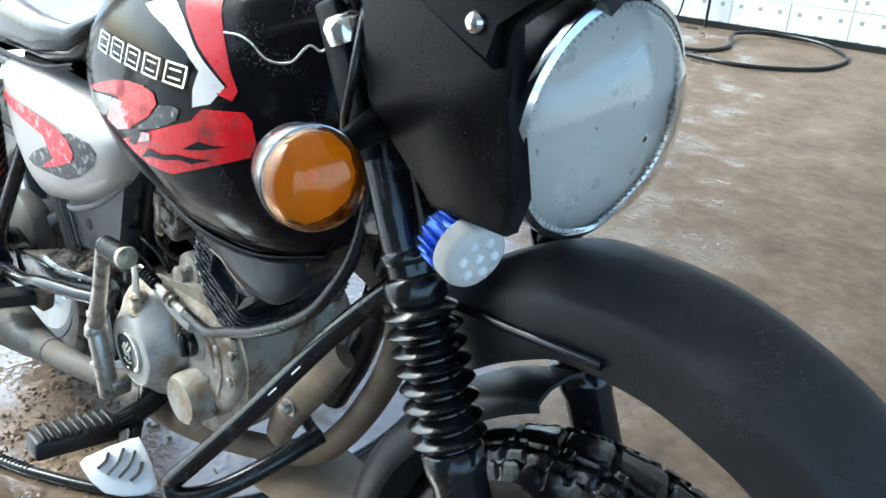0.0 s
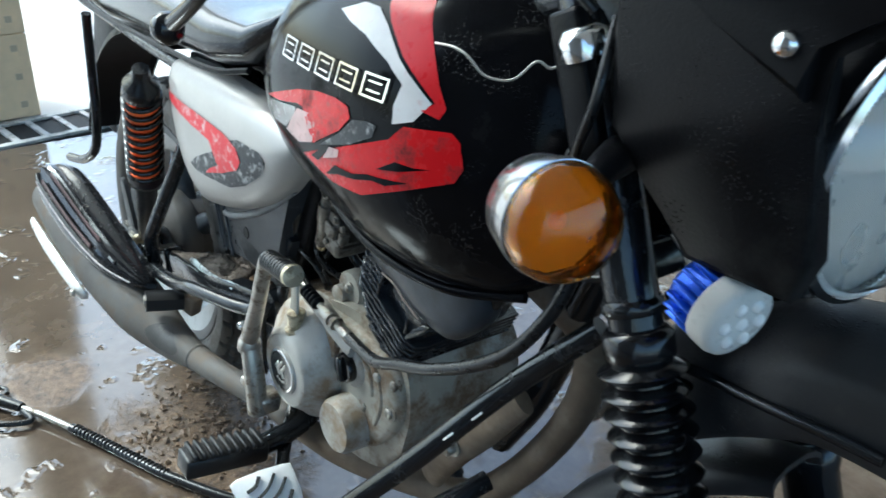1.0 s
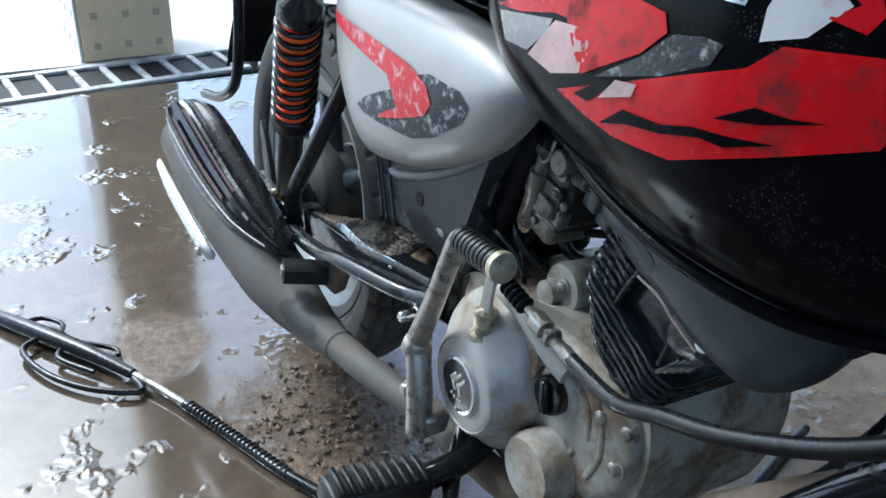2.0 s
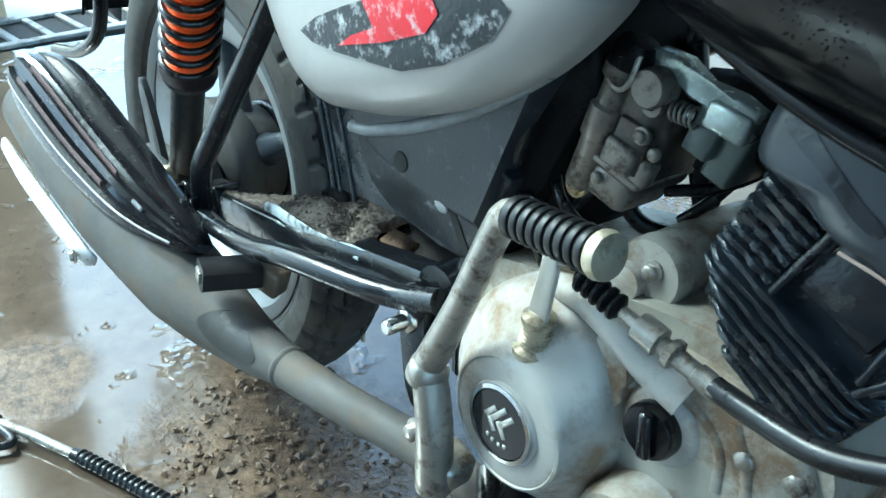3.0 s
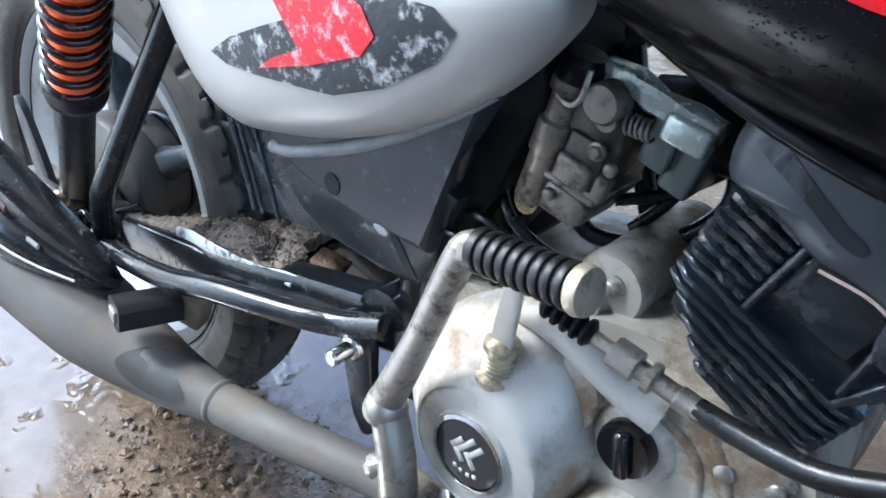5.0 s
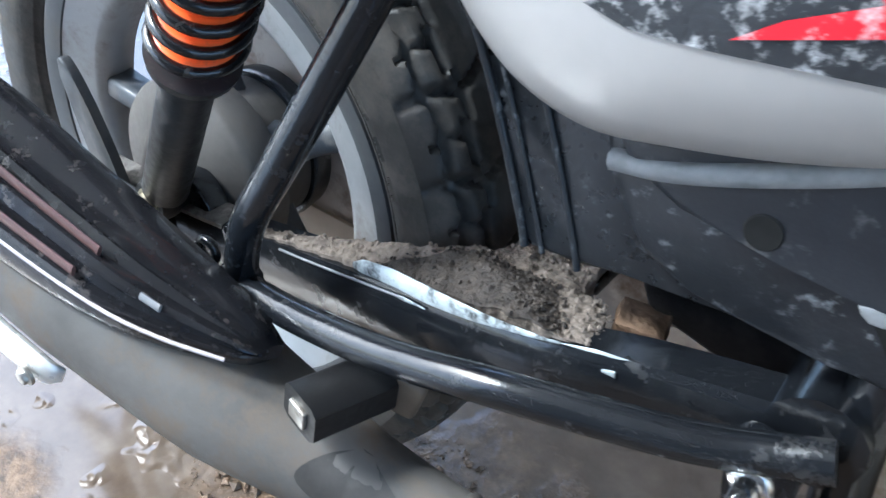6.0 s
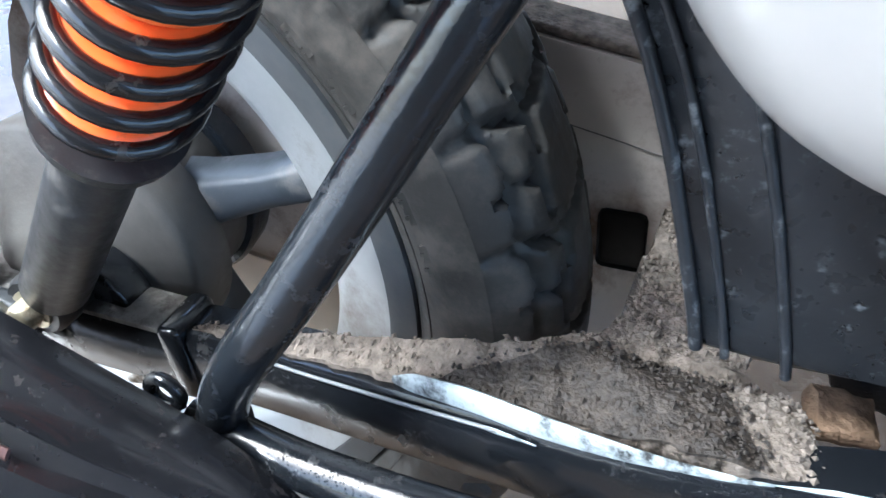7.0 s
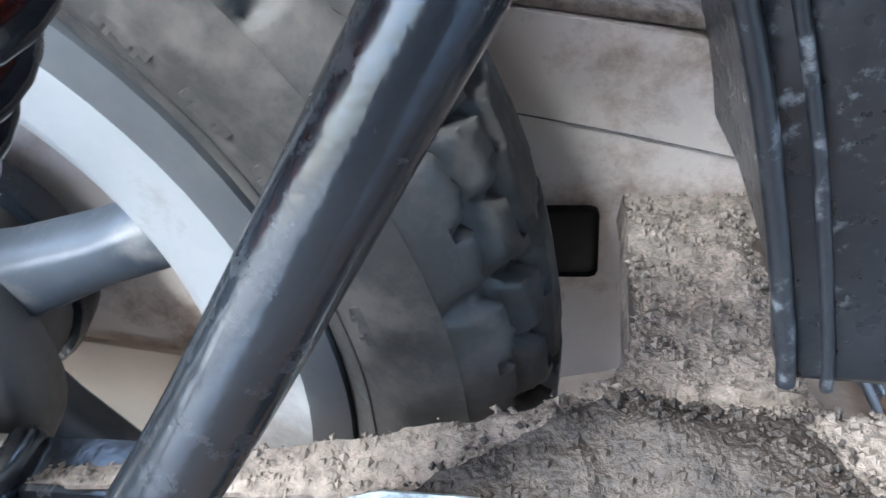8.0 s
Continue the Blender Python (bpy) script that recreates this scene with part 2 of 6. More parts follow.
floor_mat = wet_floor()
wall_plaster = mat("grey render", (0.22, 0.21, 0.2), 0.85, vary=0.15, scale=2, bump=0.4, grain=60)


# ---- shape helpers ----
def part(name, bm, material, parent=None, label="", smooth=True, sharp=50):
    bmesh.ops.recalc_face_normals(bm, faces=bm.faces)
    if smooth:
        for f in bm.faces:
            f.smooth = True
        limit = radians(sharp)
        for e in bm.edges:
            if len(e.link_faces) == 2 and e.calc_face_angle(0) > limit:
                e.smooth = False
    me = bpy.data.meshes.new(name)
    bm.to_mesh(me)
    bm.free()
    me.materials.append(material)
    ob = new(name, me)
    if parent:
        ob.parent = parent
    if label:
        ob["label"] = label
    return ob


def place(x, y, z, rx=0, ry=0, rz=0):
    return pose(x, y, z, rx, ry, rz)


def side(y=0.0):
    """Local x, y, z become forward, up and outward to the bike's right, from the plane y."""
    return Matrix(((1, 0, 0, 0), (0, 0, -1, y), (0, 1, 0, 0), (0, 0, 0, 1)))


def along(a, b):
    """A pose at a whose z points to b."""
    a, b = Vector(a), Vector(b)
    return Matrix.Translation(a) @ (b - a).to_track_quat("Z", "Y").to_matrix().to_4x4()


def box(sx, sy, sz, m=Matrix(), bev=0.0, seg=2, bm=None):
    own = bmesh.new()
    bmesh.ops.create_cube(own, size=1, matrix=Matrix.Diagonal((sx, sy, sz, 1)))
    if bev:
        bmesh.ops.bevel(own, geom=list(own.edges), offset=bev, segments=seg, affect="EDGES", profile=0.5)
    bmesh.ops.transform(own, matrix=m, verts=own.verts)
    return join(bm, own)


def join(bm, own):
    if bm is None:
        return own
    tmp = bpy.data.meshes.new("tmp")
    own.to_mesh(tmp)
    own.free()
    bm.from_mesh(tmp)
    bpy.data.meshes.remove(tmp)
    return bm


def rings(rows, cap=True, closed=True, bm=None):
    """A skin over rows of points, each row a closed ring."""
    own = bmesh.new()
    vs = [[own.verts.new(p) for p in row] for row in rows]
    n = len(rows[0])
    for a, b in zip(vs, vs[1:]):
        for i in range(n if closed else n - 1):
            own.faces.new((a[i], a[(i + 1) % n], b[(i + 1) % n], b[i]))
    if cap:
        own.faces.new(vs[0])
        own.faces.new(vs[-1])
    return join(bm, own)


def lathe(profile, m=Matrix(), seg=28, cap=True, bm=None):
    """Turns rows of radius, height round the local z."""
    rows = [[m @ Vector((r * math.cos(2 * math.pi * i / seg), r * math.sin(2 * math.pi * i / seg), h)) for i in range(seg)] for r, h in ((max(r, 0.0002), h) for r, h in profile)]
    return rings(rows, cap, bm=bm)


def smooth_line(pts, sub=6):
    pts = [Vector(p) for p in pts]
    if len(pts) < 3 or sub < 2:
        return pts
    out = []
    ext = [2 * pts[0] - pts[1], *pts, 2 * pts[-1] - pts[-2]]
    for i in range(1, len(ext) - 2):
        p0, p1, p2, p3 = ext[i - 1:i + 3]
        for k in range(sub):
            t = k / sub
            out.append(0.5 * ((2 * p1) + (p2 - p0) * t + (2 * p0 - 5 * p1 + 4 * p2 - p3) * t * t + (3 * p1 - p0 - 3 * p2 + p3) * t ** 3))
    return out + [pts[-1]]


def tube(pts, r, seg=10, sub=6, flat=1.0, cap=True, bm=None):
    """A round bar along a smooth line; r one radius or one for each point."""
    line = smooth_line(pts, sub)
    n = len(line)
    rs = [r] * n if isinstance(r, (int, float)) else [float(np.interp(i / (n - 1) * (len(r) - 1), range(len(r)), r)) for i in range(n)]
    t0 = (line[1] - line[0]).normalized()
    up = Vector((0, 1, 0)) if abs(t0.y) < 0.9 else Vector((0, 0, 1))
    u = t0.cross(up).normalized()
    rows = []
    for i, p in enumerate(line):
        t = (line[min(i + 1, n - 1)] - line[max(i - 1, 0)]).normalized()
        u = (u - t * u.dot(t)).normalized()
        v = t.cross(u)
        rows.append([p + rs[i] * (math.cos(a) * u + flat * math.sin(a) * v) for a in (2 * math.pi * k / seg for k in range(seg))])
    return rings(rows, cap, bm=bm)


def rounded(pts, sub=5):
    """A closed smooth outline through 2D points."""
    n = len(pts)
    p = [Vector((*q, 0)) for q in pts]
    out = []
    for i in range(n):
        a, b, c, d = p[i - 1], p[i], p[(i + 1) % n], p[(i + 2) % n]
        for k in range(sub):
            t = k / sub
            q = 0.5 * ((2 * b) + (c - a) * t + (2 * a - 5 * b + 4 * c - d) * t * t + (3 * b - a - 3 * c + d) * t ** 3)
            out.append((q.x, q.y))
    return out


def prism(outline, depth, m=Matrix(), bev=0.0, seg=2, bm=None):
    """An outline in local x, y, drawn out along local z."""
    own = bmesh.new()
    low = [own.verts.new((x, y, 0)) for x, y in outline]
    high = [own.verts.new((x, y, depth)) for x, y in outline]
    n = len(outline)
    own.faces.new(low[::-1])
    top = own.faces.new(high)
    for i in range(n):
        own.faces.new((low[i], low[(i + 1) % n], high[(i + 1) % n], high[i]))
    if bev:
        bmesh.ops.bevel(own, geom=list(top.edges), offset=bev, segments=seg, affect="EDGES", profile=0.5)
    bmesh.ops.transform(own, matrix=m, verts=own.verts)
    return join(bm, own)


def dome(outline, steps, m=Matrix(), bm=None):
    """An outline in local x, y that shrinks towards its middle while it rises: rows of scale, height."""
    c = Vector((sum(p[0] for p in outline) / len(outline), sum(p[1] for p in outline) / len(outline)))
    return rings([[m @ Vector((c.x + (x - c.x) * s, c.y + (y - c.y) * s, h)) for x, y in outline] for s, h in steps], bm=bm)


def draped(outline, host, lift=0.0012, toward=(0, 1, 0), start=-1.0):
    """A thin film with that side-view outline, laid on the right-hand side of a part."""
    me = host.data
    tree = BVHTree.FromPolygons([v.co for v in me.vertices], [p.vertices for p in me.polygons])
    bm = bmesh.new()
    bmesh.ops.triangulate(bm, faces=[bm.faces.new([bm.verts.new((x, 0, z)) for x, z in outline])])
    for _ in range(6):
        far = [e for e in bm.edges if e.calc_length() > 0.009]
        if far:
            bmesh.ops.subdivide_edges(bm, edges=far, cuts=1)
            bmesh.ops.triangulate(bm, faces=[f for f in bm.faces if len(f.verts) > 3])
    lost = []
    for v in bm.verts:
        hit = tree.ray_cast(Vector((v.co.x, start, v.co.z)), Vector(toward))[0]
        if hit is None:
            lost.append(v)
        else:
            v.co.y = hit.y - lift
    bmesh.ops.delete(bm, geom=lost, context="VERTS")
    return bm


def hexnut(r, h, m, bm=None):
    return prism([(r * math.cos(k * math.pi / 3), r * math.sin(k * math.pi / 3)) for k in range(6)], h, m, bev=h * 0.15, seg=1, bm=bm)


def bolt(name, p, r, h, parent, material=None, flange=True, label=""):
    """A hexagon bolt whose head points to the bike's right."""
    m = side(p[1]) @ place(p[0], p[2], 0)
    bm = hexnut(r, h, m)
    if flange:
        lathe([(r * 1.35, -0.001), (r * 1.35, 0.0015), (r, 0.002)], m, 16, bm=bm)
    return part(name, bm, material or steel, parent, label)


# ---- the place ----
def slab(name, x0, x1, y0, y1, z0, z1, material, label, category):
    return tagged(part(name, box(x1 - x0, y1 - y0, z1 - z0, place((x0 + x1) / 2, (y0 + y1) / 2, (z0 + z1) / 2)), material, smooth=False), label, category, kind="structure")


def tiled(parent, m, cols, rows, tile, first, material, dot, dots=3):
    """Square tiles with small inlaid squares, on the local x, z plane facing local -y; the lowest row is cut to the height first."""
    shapes = {}
    for r in range(rows):
        h = first if r == 0 else tile
        z = 0 if r == 0 else first + (r - 1) * tile
        if h not in shapes:
            bm = box(tile - 0.004, 0.008, h - 0.004, place(tile / 2, -0.004, h / 2), 0.0015, 1)
            for f in bm.faces:
                f.material_index = 0
            n = max(1, round(dots * h / tile))
            for i in range(dots):
                for k in range(n):
                    before = set(bm.faces)
                    box(0.022, 0.002, 0.022, place(tile * (i + 0.5) / dots, -0.0085, h - tile * (k + 0.5) / dots), bm=bm)
                    for f in bm.faces:
                        if f not in before:
                            f.material_index = 1
            me = bpy.data.meshes.new("tile")
            bm.to_mesh(me)
            bm.free()
            me.materials.append(material)
            me.materials.append(dot)
            shapes[h] = me
        for c in range(cols):
            ob = new("tile", shapes[h])
            ob.parent = parent
            ob.matrix_basis = m @ place(c * tile, 0, z)


def setting():
    floor_bm = bmesh.new()
    bmesh.ops.create_grid(floor_bm, x_segments=2, y_segments=2, size=1, matrix=Matrix.Translation((5.58, 0, 0)) @ Matrix.Diagonal((7, 14, 1, 1)))
    tagged(part("floor", floor_bm, floor_mat, smooth=False), "brown worn concrete floor with puddles and a water film", "floor", kind="structure")
    yard_bm = bmesh.new()
    bmesh.ops.create_grid(yard_bm, x_segments=2, y_segments=2, size=1, matrix=Matrix.Translation((0, 0, -0.14)) @ Matrix.Diagonal((400, 400, 1, 1)))
    tagged(part("ground", yard_bm, yard, smooth=False), "pale bright ground round the wash bay", "ground", kind="structure")
    slab("pavement", -60, -1.70, -60, 60, -0.1, -0.002, yard, "pale bright concrete yard outside the wash bay", "pavement")
    slab("drain_floor", -1.75, -1.40, -14, 14, -0.12, -0.1, gap_black, "bottom of the drain channel, near-black for its shade", "drain")
    # Roof and beam are out of view; height and pale colour shape the daylight.
    slab("ceiling", -1.9, 7, -4.7, 4.9, 4.4, 4.55, roof_mat, "unseen grey sheet roof over the wash bay, set to shape the daylight", "ceiling")
    slab("beam", 6.7, 7, -4.5, 4.6, 4.0, 4.4, roof_mat, "unseen plain pale roof beam, added at the bay's far end", "beam")
    wall = slab("wall_side", -1.2, 7, 0, 0.2, 0, 4.4, roof_mat, "side wall faced with white tiles with small grey squares", "wall")
    wall.matrix_basis = place(-0.8, 4.30, 0, 0, 0, 11)
    tiled(wall, place(-1.2, 0, 0.03), 8, 3, 0.33, 0.165, tile_white, tile_dot)
    # Unseen wall, added to keep reflections in the black parts dark.
    slab("wall_far", -1.2, 3.2, -4.6, -4.4, 0, 4.4, wall_plaster, "unseen plain grey rendered wall, added to block light from that side", "wall")
    tagged(part("trim", box(8.2, 0.03, 0.035, place(2.9, -0.012, 0.0175)), gap_black, wall, "dark strip along the foot of the wall"), kind="structure")


setting()


def drain_grate():
    """A channel with pale cross bars between two rails."""
    grate = new("drain_grate")
    tagged(grate, "pale steel drain grate across the floor, bars over a dark channel", "drain grate")
    grate.matrix_basis = place(-1.45, 0, 0, 0, 0, 6.5)
    for x in (0.0, -0.215):
        part("rail", box(0.03, 9, 0.012, place(x, 0, 0.002), 0.003), grate_iron, grate, smooth=False)
    bar = part("bar", box(0.19, 0.022, 0.012, place(-0.107, 0, 0.0), 0.003), grate_iron, grate, smooth=False)
    bar.matrix_basis = place(0, -2.97, 0)
    for k in range(1, 62):
        ob = new("bar", bar.data)
        ob.parent = grate
        ob.matrix_basis = place(0, -2.97 + 0.097 * k, 0)
    # Near-black sheet just under the bars paints the channel's shade.
    part("channel", box(0.2, 9, 0.004, place(-0.107, 0, -0.006)), gap_black, grate, "near-black sheet for the shade under the bars", smooth=False)


def pillar():
    """A tiled pillar behind the drain."""
    col = new("column")
    tagged(col, "square pillar faced with cream tiles, one side whitened for daylight, standing behind the drain", "column", kind="structure")
    col.matrix_basis = place(-1.72, -0.125, 0, 0, 0, 2)
    part("core", box(0.27, 0.29, 4.4, place(-0.145, 0.15, 2.2)), tile_cream, col, smooth=False)
    tiled(col, place(0, 0, 0, 0, 0, 90), 1, 3, 0.3, 0.3, tile_cream, cream_dot)
    # White tiles on this side paint the daylight on the cream ones.
    tiled(col, place(-0.3, 0.0, 0, 0, 0, 0), 1, 3, 0.3, 0.3, tile_white, tile_dot)


def hoses():
    loop = new("hose_coil")
    tagged(loop, "black rubber hose looped on the floor beside the tiled wall", "hose")
    part("hose", tube([(-1.4, 3.5, 0.012), (-0.9, 3.58, 0.012), (-0.58, 3.6, 0.012), (-0.46, 3.67, 0.012), (-0.44, 3.87, 0.014), (-0.53, 4.1, 0.03), (-0.4, 4.28, 0.03), (-0.15, 4.3, 0.03), (0.04, 4.2, 0.02), (0.11, 4.07, 0.012), (0.10, 3.83, 0.012), (0.0, 3.66, 0.012), (-0.22, 3.51, 0.012), (-0.52, 3.49, 0.012), (-1.4, 3.4, 0.012)], 0.011, 10, 8), hose_mat, loop)
    riser = new("wall_pipe")
    tagged(riser, "thin dark pipe running up the tiled wall", "pipe")
    part("pipe", tube([(-0.79, 4.245, 0.0), (-0.79, 4.245, 2.5)], 0.009, 8, 1), hose_mat, riser)
    part("cable", tube([(-0.98, 4.2, 0.0), (-0.93, 4.2, 0.2), (-0.9, 4.2, 1.2)], 0.006, 6, 4), hose_mat, riser)
    gun = new("pressure_washer_lance")
    tagged(gun, "black pressure washer gun and hose lying on the wet floor", "washer lance")
    part("hose", tube([(0.14, -0.268, 0.013), (0.188, -0.246, 0.012), (0.288, -0.205, 0.012), (0.373, -0.167, 0.012), (0.5, -0.09, 0.012), (0.66, 0.05, 0.012), (0.7, 0.3, 0.012), (0.62, 0.6, 0.012)], 0.0085, 12, 8), hose_mat, gun, "wet ribbed rubber hose")
    a, b = Vector((0.15, -0.262, 0.013)), Vector((0.36, -0.173, 0.012))
    for k in range(26):
        p = a.lerp(b, k / 26)
        part("collar", lathe([(0.0088, -0.0026), (0.0102, 0), (0.0088, 0.0026)], along(p, b + (b - a)), 12), hose_mat, gun)
    part("lance", tube([(0.03, -0.328, 0.016), (0.076, -0.301, 0.015), (0.15, -0.264, 0.013)], 0.006, 10, 4), steel, gun, "thin grey steel tube")
    part("grip", tube([(-0.36, -0.585, 0.012), (-0.265, -0.524, 0.014), (-0.2, -0.482, 0.018), (-0.12, -0.428, 0.02), (-0.05, -0.38, 0.02), (0.035, -0.325, 0.017)], [0.009, 0.010, 0.0135, 0.015, 0.014, 0.009], 14, 5), hose_mat, gun, "black plastic gun body")
    part("trigger_guard", tube([(-0.135, -0.437, 0.018), (-0.11, -0.475, 0.014), (-0.03, -0.448, 0.012), (0.04, -0.39, 0.012), (0.078, -0.322, 0.012), (0.03, -0.328, 0.014)], 0.0055, 8, 6), hose_mat, gun)
    part("trigger", tube([(-0.09, -0.41, 0.018), (-0.06, -0.425, 0.016), (0.0, -0.38, 0.014)], 0.005, 8, 5), hose_mat, gun)
    part("strap", tube([(-0.19, -0.475, 0.016), (-0.2, -0.435, 0.012), (-0.165, -0.405, 0.012), (-0.115, -0.41, 0.016), (-0.06, -0.34, 0.01), (-0.035, -0.335, 0.01)], 0.0045, 8, 6), hose_mat, gun)


drain_grate()
pillar()
hoses()


def floor_grit():
    """Loose gravel and mud flakes washed off onto the floor."""
    rng = random.Random(11)
    bm = bmesh.new()
    for _ in range(1300):
        a, d = rng.uniform(0, 6.283), rng.random() ** 0.6
        x, y = 0.27 + 0.2 * d * math.cos(a), -0.05 + 0.15 * d * math.sin(a)
        s = 0.0012 + 0.0075 * rng.random() ** 5
        m = place(x, y, s * 0.35, rng.uniform(-25, 25), rng.uniform(-25, 25), rng.uniform(0, 360)) @ Matrix.Diagonal((1.0, rng.uniform(0.6, 1.0), rng.uniform(0.35, 0.7), 1))
        vs = [bm.verts.new(m @ (Vector(p) * s * rng.uniform(0.75, 1.25))) for p in ((1, 0, 0), (0, 1, 0), (-1, 0, 0), (0, -1, 0), (0, 0, 1), (0, 0, -1))]
        for i in range(4):
            bm.faces.new((vs[i], vs[(i + 1) % 4], vs[4]))
            bm.faces.new((vs[(i + 1) % 4], vs[i], vs[5]))
    tagged(part("grit", bm, mud_brown, smooth=False), "brown mud flakes and grit washed onto the wet floor", "grit", kind="stuff")


mud_brown = mat("brown grit", (0.15, 0.098, 0.06), 0.6, vary=0.5, scale=120, bump=0.6, grain=300)
floor_grit()

# ---- the motorcycle ----
bike = new("motorcycle")
tagged(bike, "muddy black motorcycle, silver side cover, parked on wet concrete", "motorcycle")
bike.matrix_basis = LEAN

peeling_black = mat("peeling black decal", (0.03, 0.032, 0.036), 0.45, bump=0.3, grain=260, dirt=(0.6, 0.6, 0.6), dirt_amount=0.3, dirt_scale=75)
peeling_red = mat("peeling red decal", (0.6, 0.015, 0.03), 0.4, vary=0.12, bump=0.1, dirt=(0.65, 0.62, 0.62), dirt_amount=0.3, dirt_scale=75)
torn_red = mat("torn red decal", (0.6, 0.004, 0.01), 0.25, vary=0.1, bump=0.02, spec=0.25, coat=0.1, dirt=(0.015, 0.015, 0.016), dirt_amount=0.28, dirt_scale=26)
torn_white = mat("torn white decal", (0.7, 0.68, 0.67), 0.35, vary=0.12, bump=0.05, dirt=(0.55, 0.3, 0.28), dirt_amount=0.15, dirt_scale=45)
pale_decal = mat("faded decal", (0.62, 0.42, 0.4), 0.3, vary=0.2, scale=40, bump=0.03)
grey_sheen = mat("grey sheen patch", (0.3, 0.29, 0.28), 0.25, vary=0.15, bump=0.02, coat=0.4)
brown_reflection = mat("brown reflection tone", (0.10, 0.055, 0.05), 0.35, vary=0.25)

TANK = [(0.60, 0.05, 0.765, 0.80), (0.625, 0.105, 0.74, 0.83), (0.655, 0.138, 0.708, 0.855), (0.69, 0.154, 0.686, 0.88), (0.745, 0.166, 0.668, 0.905), (0.82, 0.176, 0.655, 0.925), (0.90, 0.18, 0.646, 0.935), (0.98, 0.165, 0.646, 0.93), (1.05, 0.135, 0.665, 0.905), (1.10, 0.09, 0.715, 0.87)]
TANK_CUT = [(0, 0), (0.5, 0), (0.77, 0.0), (0.82, 0.02), (0.92, 0.1), (0.985, 0.22), (1, 0.34), (0.985, 0.48), (0.93, 0.63), (0.82, 0.78), (0.6, 0.915), (0.3, 0.985), (0, 1)]


def fuel_tank():
    rows = []
    sides, brims = (smooth_line([(r[0], r[i], r[j]) for r in TANK], 8) for i, j in ((1, 2), (1, 3)))
    for a, b in zip(sides, brims):
        x, w, lo, hi = a.x, a.y, a.z, b.z
        half = [(a * w, lo + b * (hi - lo)) for a, b in TANK_CUT]
        rows.append([(x, -y, z) for y, z in half] + [(x, y, z) for y, z in half[-2:0:-1]])
    tank = part("fuel_tank", rings(rows), black_paint, bike, "glossy black fuel tank with scratched decals", sharp=60)
    for outline, material, words in (
        ([(0.70, 0.748), (0.726, 0.757), (0.787, 0.776), (0.829, 0.785), (0.862, 0.788), (0.884, 0.786), (0.889, 0.777), (0.874, 0.762), (0.85, 0.749), (0.824, 0.735), (0.832, 0.752), (0.818, 0.763), (0.785, 0.762), (0.74, 0.752)], torn_red, "torn red decal"),
        # The tank's grey sheen is put into this film's colour.
        ([(0.705, 0.745), (0.741, 0.751), (0.784, 0.758), (0.779, 0.748), (0.755, 0.73), (0.718, 0.727)], grey_sheen, "grey sheen patch"),
        ([(0.787, 0.758), (0.818, 0.761), (0.83, 0.752), (0.822, 0.735), (0.79, 0.725), (0.757, 0.728), (0.782, 0.747)], pale_decal, "faded pale decal"),
        ([(0.838, 0.738), (0.874, 0.760), (0.893, 0.777), (0.912, 0.781), (0.924, 0.78), (0.92, 0.769), (0.892, 0.755)], peeling_black, "peeling dark grey sheen patch"),
        ([(0.80, 0.718), (0.874, 0.747), (0.939, 0.773), (0.953, 0.787), (0.997, 0.793), (1.006, 0.787), (1.012, 0.767), (1.006, 0.755), (0.96, 0.735), (0.909, 0.714), (0.861, 0.71), (0.834, 0.712)], torn_red, "torn red decal"),
        ([(0.965, 0.803), (0.984, 0.80), (0.988, 0.809), (0.958, 0.852), (0.94, 0.88), (0.92, 0.903), (0.885, 0.90), (0.893, 0.876), (0.906, 0.86), (0.934, 0.838), (0.956, 0.825), (0.977, 0.811)], red, "red decal"),
        ([(0.941, 0.786), (0.961, 0.793), (0.974, 0.81), (0.953, 0.823), (0.931, 0.836), (0.904, 0.857), (0.885, 0.868), (0.862, 0.868), (0.826, 0.856), (0.85, 0.85), (0.881, 0.845), (0.921, 0.831), (0.942, 0.818), (0.938, 0.801)], torn_white, "torn white decal"),
        ([(0.858, 0.880), (0.893, 0.888), (0.897, 0.882), (0.862, 0.873)], orange, "small orange decal"),
    ):
        part("decal", draped(outline, tank), material, tank, words)
    for outline, material, words in (
        ([(0.85, 0.714), (0.875, 0.722), (0.90, 0.726), (0.925, 0.733), (0.94, 0.733), (0.965, 0.743), (0.94, 0.739), (0.92, 0.737), (0.9, 0.731), (0.87, 0.729)], black_paint, "torn gap"),
        ([(0.93, 0.745), (0.955, 0.75), (0.985, 0.760), (0.968, 0.757), (0.95, 0.757), (0.944, 0.75)], black_paint, "torn gap"),
        ([(0.82, 0.722), (0.835, 0.722), (0.85, 0.733), (0.862, 0.744), (0.85, 0.74), (0.838, 0.733)], black_paint, "torn gap"),
        ([(0.846, 0.728), (0.875, 0.738), (0.878, 0.746), (0.86, 0.743)], pale_decal, "faded patch"),
    ):
        part("tear", draped(outline, tank, 0.0022), material, tank, words)
    # five outlined blocks in place of the maker's lettering
    for k in range(5):
        x0, z0 = 0.735 + 0.0405 * k, 0.7965 + 0.0008 * k
        for a, b, c, d in ((0.0, 0.0, 0.031, 0.0018), (0.0, 0.0182, 0.031, 0.02), (0.0, 0.0, 0.0022, 0.02), (0.0288, 0.0, 0.031, 0.02), (0.007, 0.0055, 0.024, 0.007), (0.007, 0.013, 0.024, 0.0145)):
            slant = 0.1
